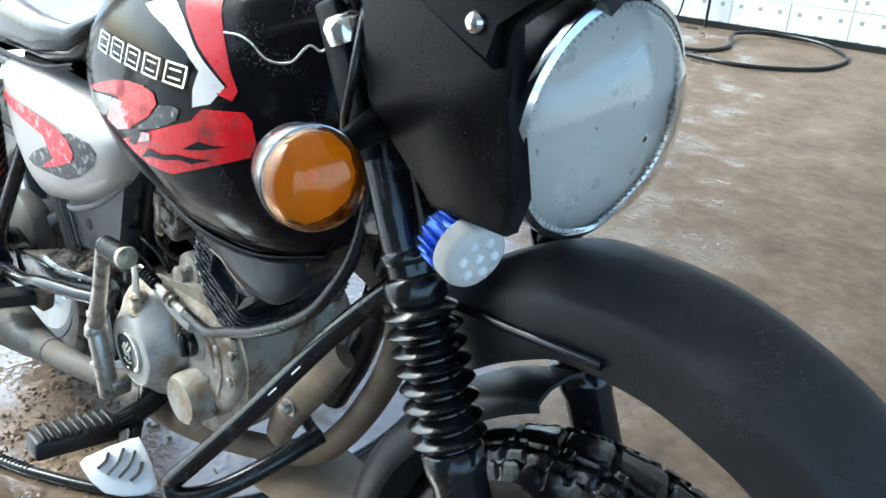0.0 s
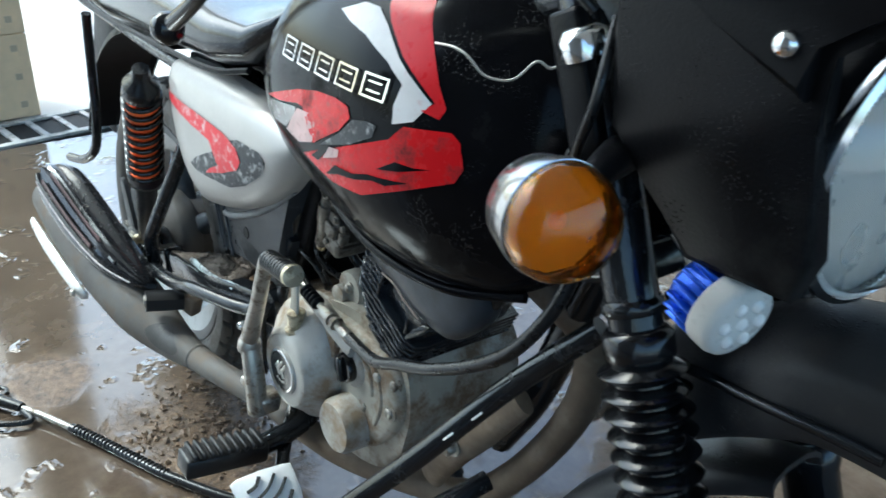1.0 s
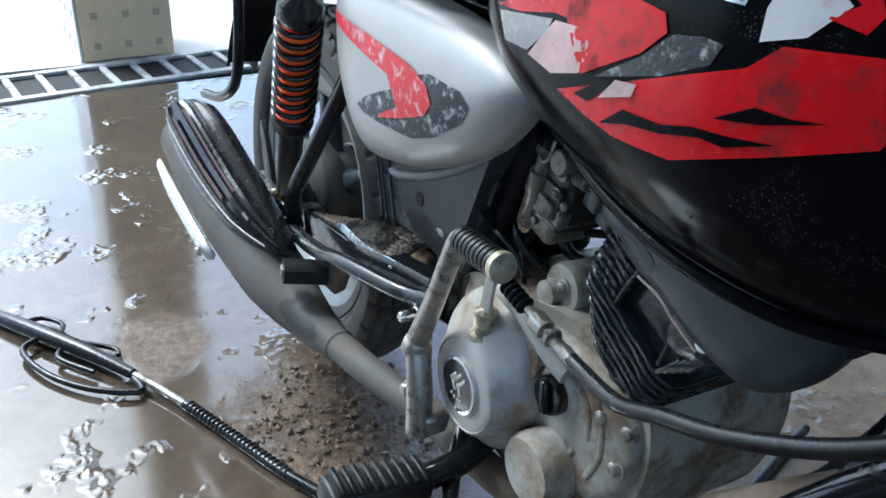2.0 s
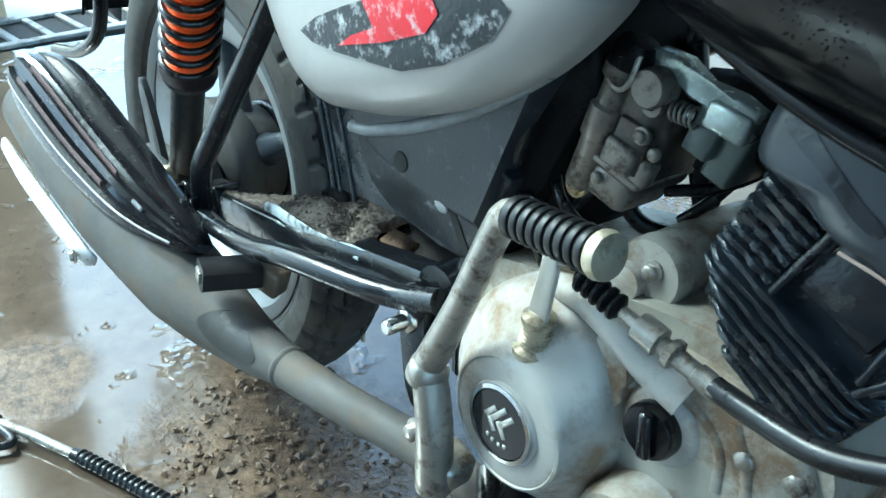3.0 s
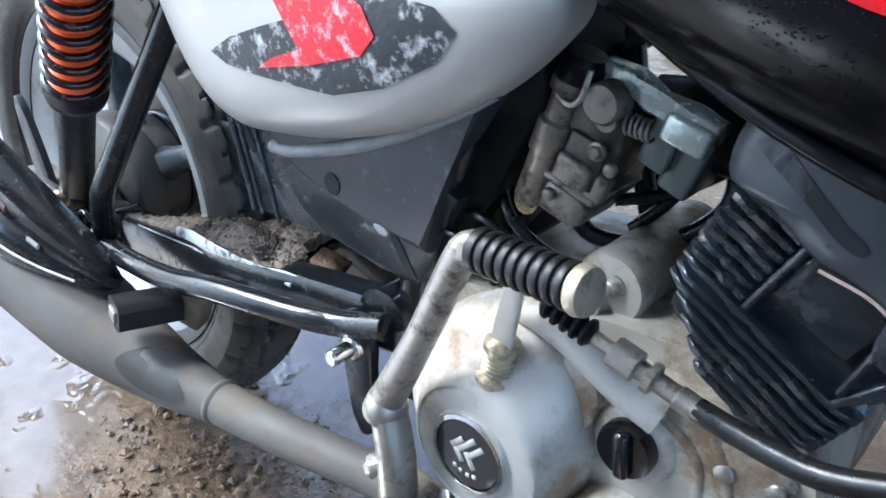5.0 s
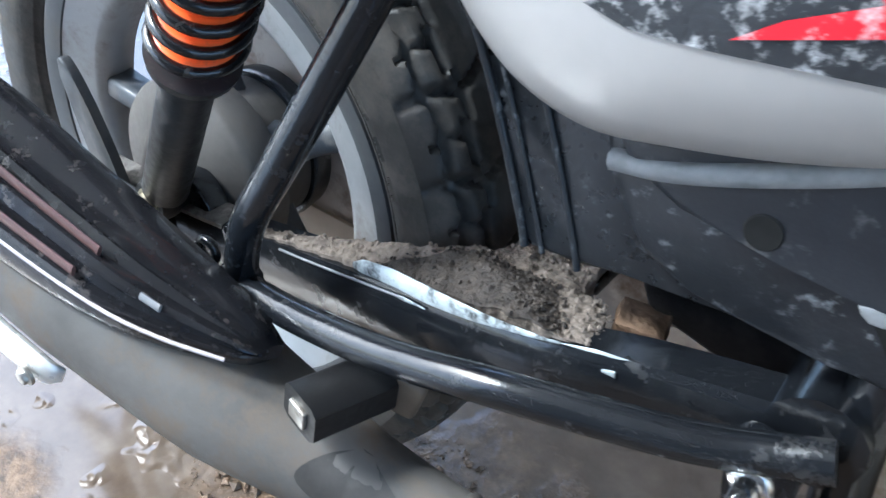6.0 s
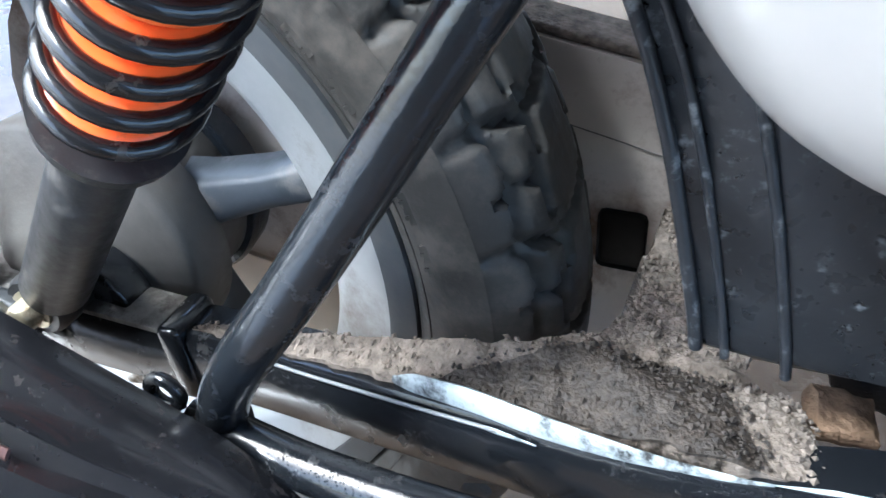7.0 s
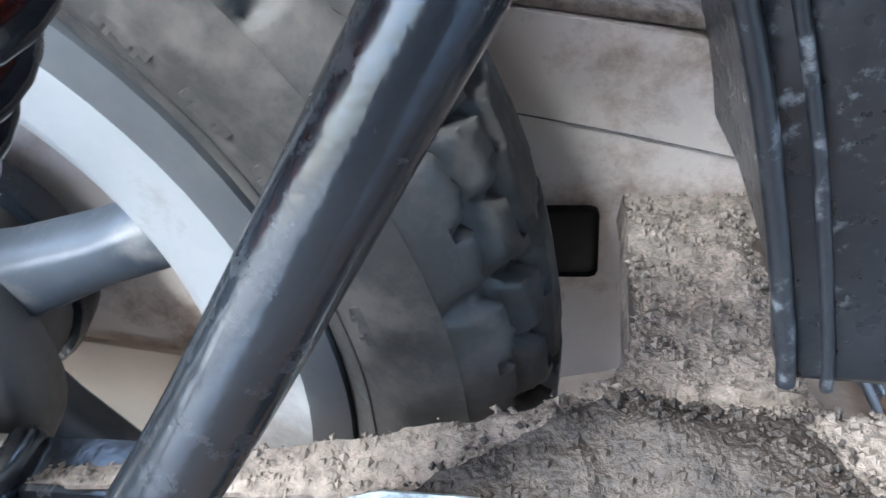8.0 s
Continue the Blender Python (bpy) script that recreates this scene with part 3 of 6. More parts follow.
            part("emblem_bar", draped([(x0 + a + slant * b, z0 + b), (x0 + c + slant * b, z0 + b), (x0 + c + slant * d, z0 + d), (x0 + a + slant * d, z0 + d)], tank, 0.0025), chrome, tank, "chrome emblem stroke")
    part("filler_cap", lathe([(0.04, 0), (0.042, 0.01), (0.036, 0.018), (0, 0.02)], place(0.93, 0, 0.928), 32), chrome, tank)
    part("seam_flange", tube([(0.70, -0.105, 0.690), (0.745, -0.118, 0.668), (0.82, -0.136, 0.651), (0.90, -0.142, 0.642), (0.98, -0.13, 0.642), (1.05, -0.105, 0.66)], 0.005, 8), black_paint, tank)
    return tank


def seat():
    rows = []
    for x, w, lo, hi in [(-0.36, 0.05, 0.74, 0.80), (-0.3, 0.09, 0.71, 0.825), (-0.1, 0.12, 0.695, 0.84), (0.1, 0.135, 0.69, 0.84), (0.33, 0.142, 0.712, 0.815), (0.50, 0.14, 0.722, 0.80), (0.57, 0.128, 0.74, 0.80), (0.61, 0.11, 0.775, 0.815), (0.65, 0.09, 0.805, 0.84)]:
        rows.append([(x, w * math.copysign(abs(math.cos(a)) ** 0.55, math.cos(a)), (lo + hi) / 2 + (hi - lo) / 2 * math.copysign(abs(math.sin(a)) ** 0.65, math.sin(a))) for a in (2 * math.pi * k / 32 for k in range(32))])
    s = part("seat", rings(rows), seat_vinyl, bike, "black vinyl seat, wet and shining", sharp=60)
    for side_y in (-1, 1):
        part("piping", tube([(-0.3, side_y * 0.088, 0.735), (-0.1, side_y * 0.121, 0.722), (0.1, side_y * 0.136, 0.718), (0.33, side_y * 0.143, 0.724), (0.52, side_y * 0.143, 0.73), (0.6, side_y * 0.131, 0.745)], 0.004, 6), black_plastic, s)


seat_vinyl = mat("wet seat vinyl", (0.016, 0.017, 0.019), 0.24, bump=0.15, grain=350, coat=0.4)
COVER = rounded([(0.325, 0.695), (0.318, 0.64), (0.328, 0.60), (0.345, 0.572), (0.368, 0.546), (0.395, 0.528), (0.43, 0.52), (0.468, 0.526), (0.52, 0.540), (0.575, 0.562), (0.62, 0.588), (0.65, 0.612), (0.675, 0.640), (0.69, 0.665), (0.68, 0.682), (0.62, 0.70), (0.53, 0.708), (0.42, 0.707)], 6)


def side_covers():
    cover = part("side_cover", dome(COVER, [(1.0, 0.0), (1.0, 0.014), (0.99, 0.020), (0.96, 0.0275), (0.9, 0.0345), (0.78, 0.0415), (0.55, 0.0475), (0.3, 0.05), (0.02, 0.0505)], side(-0.088)), silver, bike, "silver side cover with a peeling decal", sharp=60)
    part("decal", draped([(0.431, 0.581), (0.455, 0.597), (0.4857, 0.6116), (0.51, 0.622), (0.54, 0.645), (0.577, 0.657), (0.6235, 0.656), (0.638, 0.646), (0.627, 0.627), (0.59, 0.602), (0.552, 0.5866), (0.5235, 0.5835), (0.48, 0.579), (0.45, 0.577)], cover, 0.001), peeling_black, cover, "peeling black decal")
    part("decal", draped([(0.34, 0.66), (0.40, 0.66), (0.45, 0.659), (0.54, 0.655), (0.575, 0.646), (0.586, 0.632), (0.576, 0.618), (0.535, 0.601), (0.485, 0.585), (0.50, 0.596), (0.525, 0.608), (0.538, 0.618), (0.532, 0.626), (0.50, 0.634), (0.42, 0.641), (0.35, 0.648)], cover, 0.0018), peeling_red, cover, "peeling red decal")
    left = part("side_cover", dome(COVER, [(1.0, 0.0), (1.0, 0.012), (0.95, 0.033), (0.75, 0.05), (0.02, 0.057)], Matrix.Translation((0, 0.088, 0)) @ Matrix(((1, 0, 0, 0), (0, 0, 1, 0), (0, 1, 0, 0), (0, 0, 0, 1)))), silver, bike, "silver side cover", sharp=60)
    outline = [(0.428, 0.565), (0.436, 0.515), (0.446, 0.502), (0.472, 0.4905), (0.518, 0.487), (0.556, 0.4845), (0.60, 0.4805), (0.607, 0.547), (0.643, 0.62), (0.65, 0.66), (0.55, 0.66), (0.45, 0.62)]
    skirt = part("skirt", prism(outline, 0.035, side(-0.06), bev=0.006), grey_plastic, bike, "scuffed dark grey plastic skirt")
    # A near-black disc paints the shade in the screw hole.
    part("screw_hole", lathe([(0.0085, 0.0), (0.0078, 0.0008), (0.0, 0.0005)], side(-0.0952) @ place(0.509, 0.498, 0), 20), gap_black, skirt, "round near-black disc for the shaded screw hole")
    part("lip", tube([(0.437, -0.09, 0.50), (0.47, -0.094, 0.509), (0.52, -0.095, 0.53), (0.567, -0.095, 0.555), (0.61, -0.095, 0.584), (0.64, -0.094, 0.608)], 0.0055, 8), worn_lit_edge, skirt, "pale edge, wear and painted highlight")
    part("lower_panel", prism(rounded([(0.44, 0.52), (0.446, 0.475), (0.47, 0.452), (0.53, 0.445), (0.59, 0.448), (0.603, 0.50), (0.60, 0.53)], 3), 0.022, side(-0.063), bev=0.004), worn_black, skirt, "scuffed black panel below the skirt")
    # The slit's shade is a near-black wedge laid on the panel.
    part("slit", prism([(0.556, 0.4775), (0.566, 0.477), (0.587, 0.4515), (0.579, 0.449)], 0.0012, side(-0.0846)), gap_black, skirt, "near-black wedge for the shaded slit")
    part("chip", prism(rounded([(0.552, 0.4845), (0.562, 0.4855), (0.567, 0.481), (0.558, 0.479)], 2), 0.002, side(-0.0942), bev=0.0006), worn_lit_edge, skirt, "pale chipped corner")
    return cover


worn_lit_edge = mat("pale edge tone for wear and highlight", (0.22, 0.225, 0.23), 0.5, vary=0.3, scale=60, bump=0.2)


def rear_panels():
    """The black inner fender before the rear tyre, with its ribbed edge, and the battery box."""
    edge = [(0.394, 0.424), (0.3885, 0.44), (0.368, 0.49), (0.350, 0.527), (0.3305, 0.56), (0.318, 0.60), (0.31, 0.66), (0.31, 0.7)]
    guard = part("inner_fender", prism(edge + [(0.56, 0.68), (0.565, 0.47), (0.53, 0.44), (0.45, 0.437), (0.425, 0.427)], 0.014, side(-0.063), bev=0.003), fender_scuffed, bike, "black plastic inner fender with ribs")
    rows = [[(x + dx, y, z) for y, dx in ((-0.076, 0.0), (-0.04, 0.006), (0.03, 0.006), (0.07, 0.002), (0.07, 0.010), (0.03, 0.014), (-0.04, 0.014), (-0.07, 0.010))] for x, z in edge]
    part("fender_sheet", rings(rows), fender_scuffed, guard)
    for off, r in ((0.001, 0.0026), (0.0115, 0.0017), (0.033, 0.002)):
        part("rib", tube([(x + off, -0.0775, z) for x, z in edge], r, 8, 3), worn_black, guard, "scuffed rib")
    part("lower_web", prism([(0.43, 0.435), (0.47, 0.435), (0.50, 0.43), (0.53, 0.41), (0.55, 0.385), (0.50, 0.375), (0.455, 0.385)], 0.01, side(-0.022), bev=0.003), black_plastic, guard, "dusty grey flap below the fender")
    part("battery_box", box(0.2, 0.1, 0.2, place(0.53, 0.0, 0.57), 0.012), black_plastic, bike)
    part("air_box", prism([(0.60, 0.45), (0.56, 0.455), (0.60, 0.60), (0.64, 0.66), (0.66, 0.60), (0.625, 0.52)], 0.09, side(0.02), bev=0.008), black_plastic, bike, "black air box")
    part("mud_flap", tube([(-0.30, 0, 0.70), (-0.34, 0, 0.55), (-0.38, 0, 0.40)], 0.07, 12, 6, flat=0.12), black_plastic, bike)
    part("rear_fender", rings([[(0.05 + r * math.cos(a), y, 0.307 + r * math.sin(a)) for y, r in ((-0.062, 0.36), (-0.055, 0.375), (0.055, 0.375), (0.062, 0.36), (0.058, 0.36), (0.052, 0.371), (-0.052, 0.371), (-0.058, 0.36))] for a in np.linspace(radians(75), radians(165), 24)]), black_plastic, bike, "black rear fender")


fender_scuffed = mat("scratched black fender", (0.012, 0.0135, 0.016), 0.3, vary=0.4, scale=14, bump=0.25, spec=0.5, dirt=(0.13, 0.14, 0.15), dirt_amount=0.1, dirt_scale=130)
worn_black = mat("scuffed black plastic", (0.018, 0.02, 0.024), 0.38, bump=0.25, dirt=(0.22, 0.23, 0.24), dirt_amount=0.18, dirt_scale=90)


def wheel(x, z, r_out, width, name, label, rubber_mat, turn, g, rim_mat):
    m = side(0) @ place(x, z, 0)
    h = width / 2
    w = new(name)
    w.parent = bike
    w["label"] = label
    part("hub", lathe([(0.02, -0.085), (0.03, -0.08), (0.05, -0.06), (0.062, -0.05), (0.064, 0.0), (0.08, 0.012), (0.082, 0.04), (0.078, 0.046), (0.05, 0.052), (0.03, 0.07), (0.02, 0.075)], m, 40), drum_dust, w, "dusty brown-black brake drum")
    # Black disc added to fill the dark space behind the spokes.
    part("dark_hub_disc", lathe([(0.03, -0.03), (0.067, -0.03), (0.069, -0.034), (0.067, -0.05), (0.03, -0.05)], m, 48), engine_black, w, "black disc added behind the hub")
    half = [(g - 0.058, 0.0), (g - 0.056, h * 0.3), (g - 0.047, h * 0.42), (g - 0.024, h * 0.55), (g - 0.018, h * 0.62), (g - 0.003, h * 0.66), (g, h * 0.66), (g - 0.006, h * 0.5), (g - 0.012, h * 0.3)]
    part("rim", lathe(half + [(r, -q) for r, q in reversed(half)], m, 96, cap=False), rim_mat, w, "dusty alloy rim")
    part("flange", lathe([(g - 0.0175, h * 0.60), (g - 0.0165, h * 0.655), (g - 0.004, h * 0.735), (g + 0.0005, h * 0.73), (g + 0.0012, h * 0.665)], m, 96, cap=False), flange_grey, w, "dull grey rim flange")
    for k in range(5):
        a = 2 * math.pi * k / 5 + radians(turn)
        mm = m @ place(0, 0, 0, 0, 0, math.degrees(a))
        bm = rings([[mm @ Vector((r, sgn_y * wd, zz)) for sgn_y, zz in ((-1, -0.014), (-0.75, 0.014), (0.75, 0.014), (1, -0.014))] for r, wd in ((0.05, 0.024), (0.08, 0.017), (0.12, 0.0125), (g - 0.044, 0.014))])
        bmesh.ops.bevel(bm, geom=list(bm.edges), offset=0.003, segments=1, affect="EDGES")
        part("spoke", bm, spoke_grey, w, "blue-grey cast spoke")
    # tyre: smooth sidewalls, then a tread cut by zigzag and cross grooves
    wall = [(g - 0.008, 0.52), (g + 0.001, 0.60), (g + 0.0015, 0.68), (g + 0.004, 0.74), (g + 0.0085, 0.80), (g + 0.0088, 0.815), (g + 0.0105, 0.835), (g + 0.0108, 0.825), (g + 0.018, 0.92), (g + 0.026, 0.985), (r_out - 0.031, 0.985)]
    tyre = part("tyre", lathe([(r, q * h) for r, q in wall], m, 96, cap=False), rubber_mat, w, "block-tread tyre", sharp=50)
    part("far_sidewall", lathe([(r, -q * h) for r, q in wall], m, 96, cap=False), rubber_mat, tyre)
    pitch, per = 30, 20
    lats = [float(v) for v in np.linspace(-1, 1, 61)]
    verts, faces = [], []
    n = pitch * per
    for k in range(n):
        u = k / per
        zig = abs((u * 2) % 2 - 1) * 2 - 1
        step = 1 if (u % 1) < 0.5 else -1
        for v in lats:
            av = abs(v)
            uu = u + (0.5 if v > 0 else 0.0)
            crown = float(np.interp(av, [0, 0.3, 0.58, 0.86, 1.0], [r_out, r_out - 0.0015, r_out - 0.0055, r_out - 0.0155, r_out - 0.029]))
            cuts = [max(0.0, 1 - abs(av - 0.74 - 0.04 * zig) / 0.065), max(0.0, 1 - abs(av - 0.40 - 0.055 * step) / 0.06)]
            if av > 0.74:
                cuts.append(max(0.0, 1 - abs((uu + 0.18 * av) % 1 - 0.5) / 0.1) * (1.0 if av < 0.94 else 0.5))
                cuts.append(0.55 * max(0.0, 1 - abs((uu + 0.18 * av) % 1 - 0.96) / 0.06) * (1 if av < 0.88 else 0))
            elif av > 0.40:
                cuts.append(max(0.0, 1 - abs((uu - 0.3 * av) % 1 - 0.15) / 0.08))
                cuts.append(0.6 * max(0.0, 1 - abs((uu - 0.3 * av) % 1 - 0.65) / 0.06))
            else:
                cuts.append(0.7 * max(0.0, 1 - abs((u + 0.4 * v) % 1 - 0.9) / 0.07))
            r = crown - 0.0075 * min(1.0, 1.6 * max(cuts)) if av < 0.98 else r_out - 0.0315
            a = 2 * math.pi * k / n
            verts.append(m @ Vector((r * math.cos(a), r * math.sin(a), v * h * (0.985 if av < 0.98 else 0.98))))
    c = len(lats)
    for k in range(n):
        for i in range(c - 1):
            faces.append((k * c + i, k * c + i + 1, ((k + 1) % n) * c + i + 1, ((k + 1) % n) * c + i))
    me = bpy.data.meshes.new("tread")
    me.from_pydata(verts, [], faces)
    bm = bmesh.new()
    bm.from_mesh(me)
    bpy.data.meshes.remove(me)
    part("tread", bm, rubber_mat, tyre, "worn tread with zigzag grooves", sharp=60)
    bm = bmesh.new()
    for k in range(60):
        a = 0.35 + 0.006 * k + 0.05 * (k // 12)
        box(0.0045 + 0.0015 * (k % 3), 0.0016, 0.0012, m @ place(0, 0, 0, 0, 0, math.degrees(a)) @ place(g + 0.021 + 0.001 * (k % 2), 0, h * 0.94), bm=bm)
    tagged(part("sidewall_mark", bm, rubber_mat, tyre, "raised sidewall marks", smooth=False), kind="stuff")
    return w


drum_dust = mat("brown-black drum dust", (0.085, 0.078, 0.071), 0.55, vary=0.35, bump=0.2, dirt=(0.09, 0.078, 0.066), dirt_amount=0.3)
spoke_grey = mat("blue-grey wheel paint", (0.04, 0.046, 0.055), 0.35, vary=0.3, bump=0.15, dirt=(0.12, 0.115, 0.11), dirt_amount=0.25, dirt_scale=30)
flange_grey = mat("dull rim flange", (0.07, 0.073, 0.077), 0.45, vary=0.2, bump=0.1, dirt=(0.11, 0.1, 0.09), dirt_amount=0.3)


def rear_brake(w):
    part("brake_lever", prism(rounded([(-0.012, -0.012), (0.012, -0.012), (0.014, 0.05), (0.006, 0.095), (-0.006, 0.095), (-0.012, 0.04)]), 0.008, side(-0.088) @ place(0.035, 0.31, 0, 0, 0, 25), bev=0.002), dusty_grey, w, "dusty brake lever")
    bolt("axle_nut", (0.066, -0.106, 0.305), 0.014, 0.016, w)
    part("torque_arm", tube([(0.10, -0.055, 0.23), (0.25, -0.055, 0.30)], 0.006, 8, 1), steel, w)


def beam(pts, wide, tall, material, name, parent, label=""):
    """A bar of square section with rounded corners along a line of x, y, z."""
    line = smooth_line(pts, 5)
    rows = []
    for i, p in enumerate(line):
        t = (line[min(i + 1, len(line) - 1)] - line[max(i - 1, 0)]).normalized()
        u = Vector((0, 1, 0))
        v = t.cross(u).normalized()
        c = 0.22
        rows.append([p + u * wide / 2 * a + v * tall / 2 * b for a, b in ((-1 + c, -1), (1 - c, -1), (1, -1 + c), (1, 1 - c), (1 - c, 1), (-1 + c, 1), (-1, 1 - c), (-1, -1 + c))])
    return part(name, rings(rows), material, parent, label)


def swing_arm():
    arm = beam([(0.57, -0.072, 0.397), (0.48, -0.082, 0.381), (0.42, -0.092, 0.3685), (0.30, -0.081, 0.337), (0.18, -0.067, 0.3015), (0.11, -0.07, 0.289), (-0.02, -0.08, 0.285)], 0.03, 0.042, frame_paint, "swing_arm", bike, "chipped black swing arm")
    beam([(0.57, 0.08, 0.398), (0.377, 0.085, 0.350), (0.11, 0.09, 0.283), (-0.05, 0.09, 0.283)], 0.03, 0.042, frame_paint, "left_arm", arm)
    part("pivot_tube", tube([(0.56, -0.09, 0.405), (0.56, 0.09, 0.405)], 0.024, 14, 1), frame_paint, arm)
    part("cross_plate", box(0.046, 0.16, 0.008, place(0.397, 0.005, 0.364, 0, -16, 0), 0.002), frame_paint, arm)
    for pts, rad in (
        ([(0.283, -0.087, 0.356), (0.295, -0.0885, 0.3585), (0.32, -0.092, 0.3655), (0.347, -0.097, 0.373), (0.375, -0.1005, 0.380), (0.40, -0.102, 0.3855), (0.43, -0.101, 0.3925)], [0.002, 0.0078, 0.009, 0.0078, 0.0058, 0.0042, 0.0015]),
        ([(0.37, -0.1015, 0.3775), (0.395, -0.1025, 0.3845), (0.42, -0.102, 0.39), (0.436, -0.1, 0.394)], [0.001, 0.0028, 0.0022, 0.001]),
        ([(0.318, -0.098, 0.361), (0.335, -0.1005, 0.3655), (0.352, -0.103, 0.3695)], [0.0005, 0.0016, 0.0005]),
        ([(0.436, -0.0995, 0.393), (0.455, -0.097, 0.3965), (0.485, -0.092, 0.401)], [0.001, 0.003, 0.001]),
        ([(0.46, -0.1, 0.391), (0.468, -0.0995, 0.3925)], [0.001, 0.0022])):
        part("paint_smear", tube(pts, rad, 12, 5, flat=0.35), paint_smear, arm, "smear of pale paint")
    # Grey highlight along the arm's edge, put in as a pale line.
    part("edge_line", tube([(0.215, -0.0865, 0.3325), (0.25, -0.0915, 0.3425), (0.30, -0.097, 0.3565), (0.335, -0.1005, 0.366)], 0.0009, 8, 4), worn_lit_edge, arm, "pale edge, wear and painted highlight")
    part("shock_lug", prism(rounded([(0.06, 0.295), (0.125, 0.295), (0.12, 0.325), (0.09, 0.338), (0.065, 0.325)]), 0.02, side(-0.055), bev=0.003), frame_paint, arm)
    part("chain_adjuster_clamp", box(0.014, 0.034, 0.048, place(0.163, -0.069, 0.300, 0, -14, 0), 0.004), frame_paint, arm)
    beam([(-0.02, -0.079, 0.3075), (0.05, -0.075, 0.3078), (0.11, -0.07, 0.3115), (0.152, -0.0685, 0.3165)], 0.027, 0.004, arm_dust, "dust_cake", arm, "pale dust caked on the arm end")
    part("end_plate", box(0.05, 0.012, 0.05, place(0.06, -0.1, 0.296), 0.004), dusty_grey, arm)
    # chain case beyond the wheel: an upper shell with a dark patch for its recess and a pale lower lip
    case = part("chain_case", prism(rounded([(-0.07, 0.25), (-0.06, 0.40), (0.02, 0.44), (0.15, 0.455), (0.30, 0.456), (0.42, 0.452), (0.50, 0.44), (0.55, 0.42), (0.55, 0.34), (0.44, 0.30), (0.30, 0.245), (0.1, 0.243)], 4), 0.035, side(0.1), bev=0.005), case_dust, bike, "dusty pale chain case")
    # No hollow here: the slot's shade is a near-black patch.
    part("recess", box(0.027, 0.003, 0.038, place(0.3515, 0.0645, 0.353, 0, -10, 0), 0.004), gap_black, case, "near-black patch for the shade in the case slot")
    # A thin darker line paints the crease.
    part("crease", tube([(0.30, 0.064, 0.414), (0.36, 0.064, 0.411), (0.43, 0.064, 0.405)], 0.00035, 8, 2), arm_dust, case)
    part("ledge", box(0.30, 0.03, 0.006, place(0.33, 0.082, 0.459), 0.002), mud, case, "crumbs of dry mud on the ledge")
    # Sunlight on the lower case is put into this warmer tan.
    part("lower_lip", prism([(0.03, 0.246), (0.27, 0.246), (0.27, 0.12), (0.165, 0.13), (0.06, 0.220)], 0.004, Matrix.Translation((0, 0.0, 0)) @ side(0.062), bev=0.001), case_sunlit, case, "tan lower lip, sunlight put into its colour")
    for k in range(4):
        part("vent", box(0.012, 0.002, 0.0025, place(0.205, 0.0565, 0.208 + 0.0055 * k, 0, -12, 0), 0.0006, 1), white_metal, case, "small raised bar")
    return arm


arm_dust = mat("pale arm dust", (0.2, 0.19, 0.178), 0.85, vary=0.35, scale=60, bump=0.6, grain=300, dirt=(0.07, 0.062, 0.055), dirt_amount=0.45, dirt_scale=40)
case_sunlit = mat("dusty case plastic, sunlit tone", (0.62, 0.50, 0.38), 0.6, vary=0.1, scale=14, bump=0.15)
case_dust = mat("dusty chain case", (0.58, 0.51, 0.445), 0.7, vary=0.15, scale=14, bump=0.3, dirt=(0.24, 0.165, 0.115), dirt_amount=0.36, dirt_scale=14)


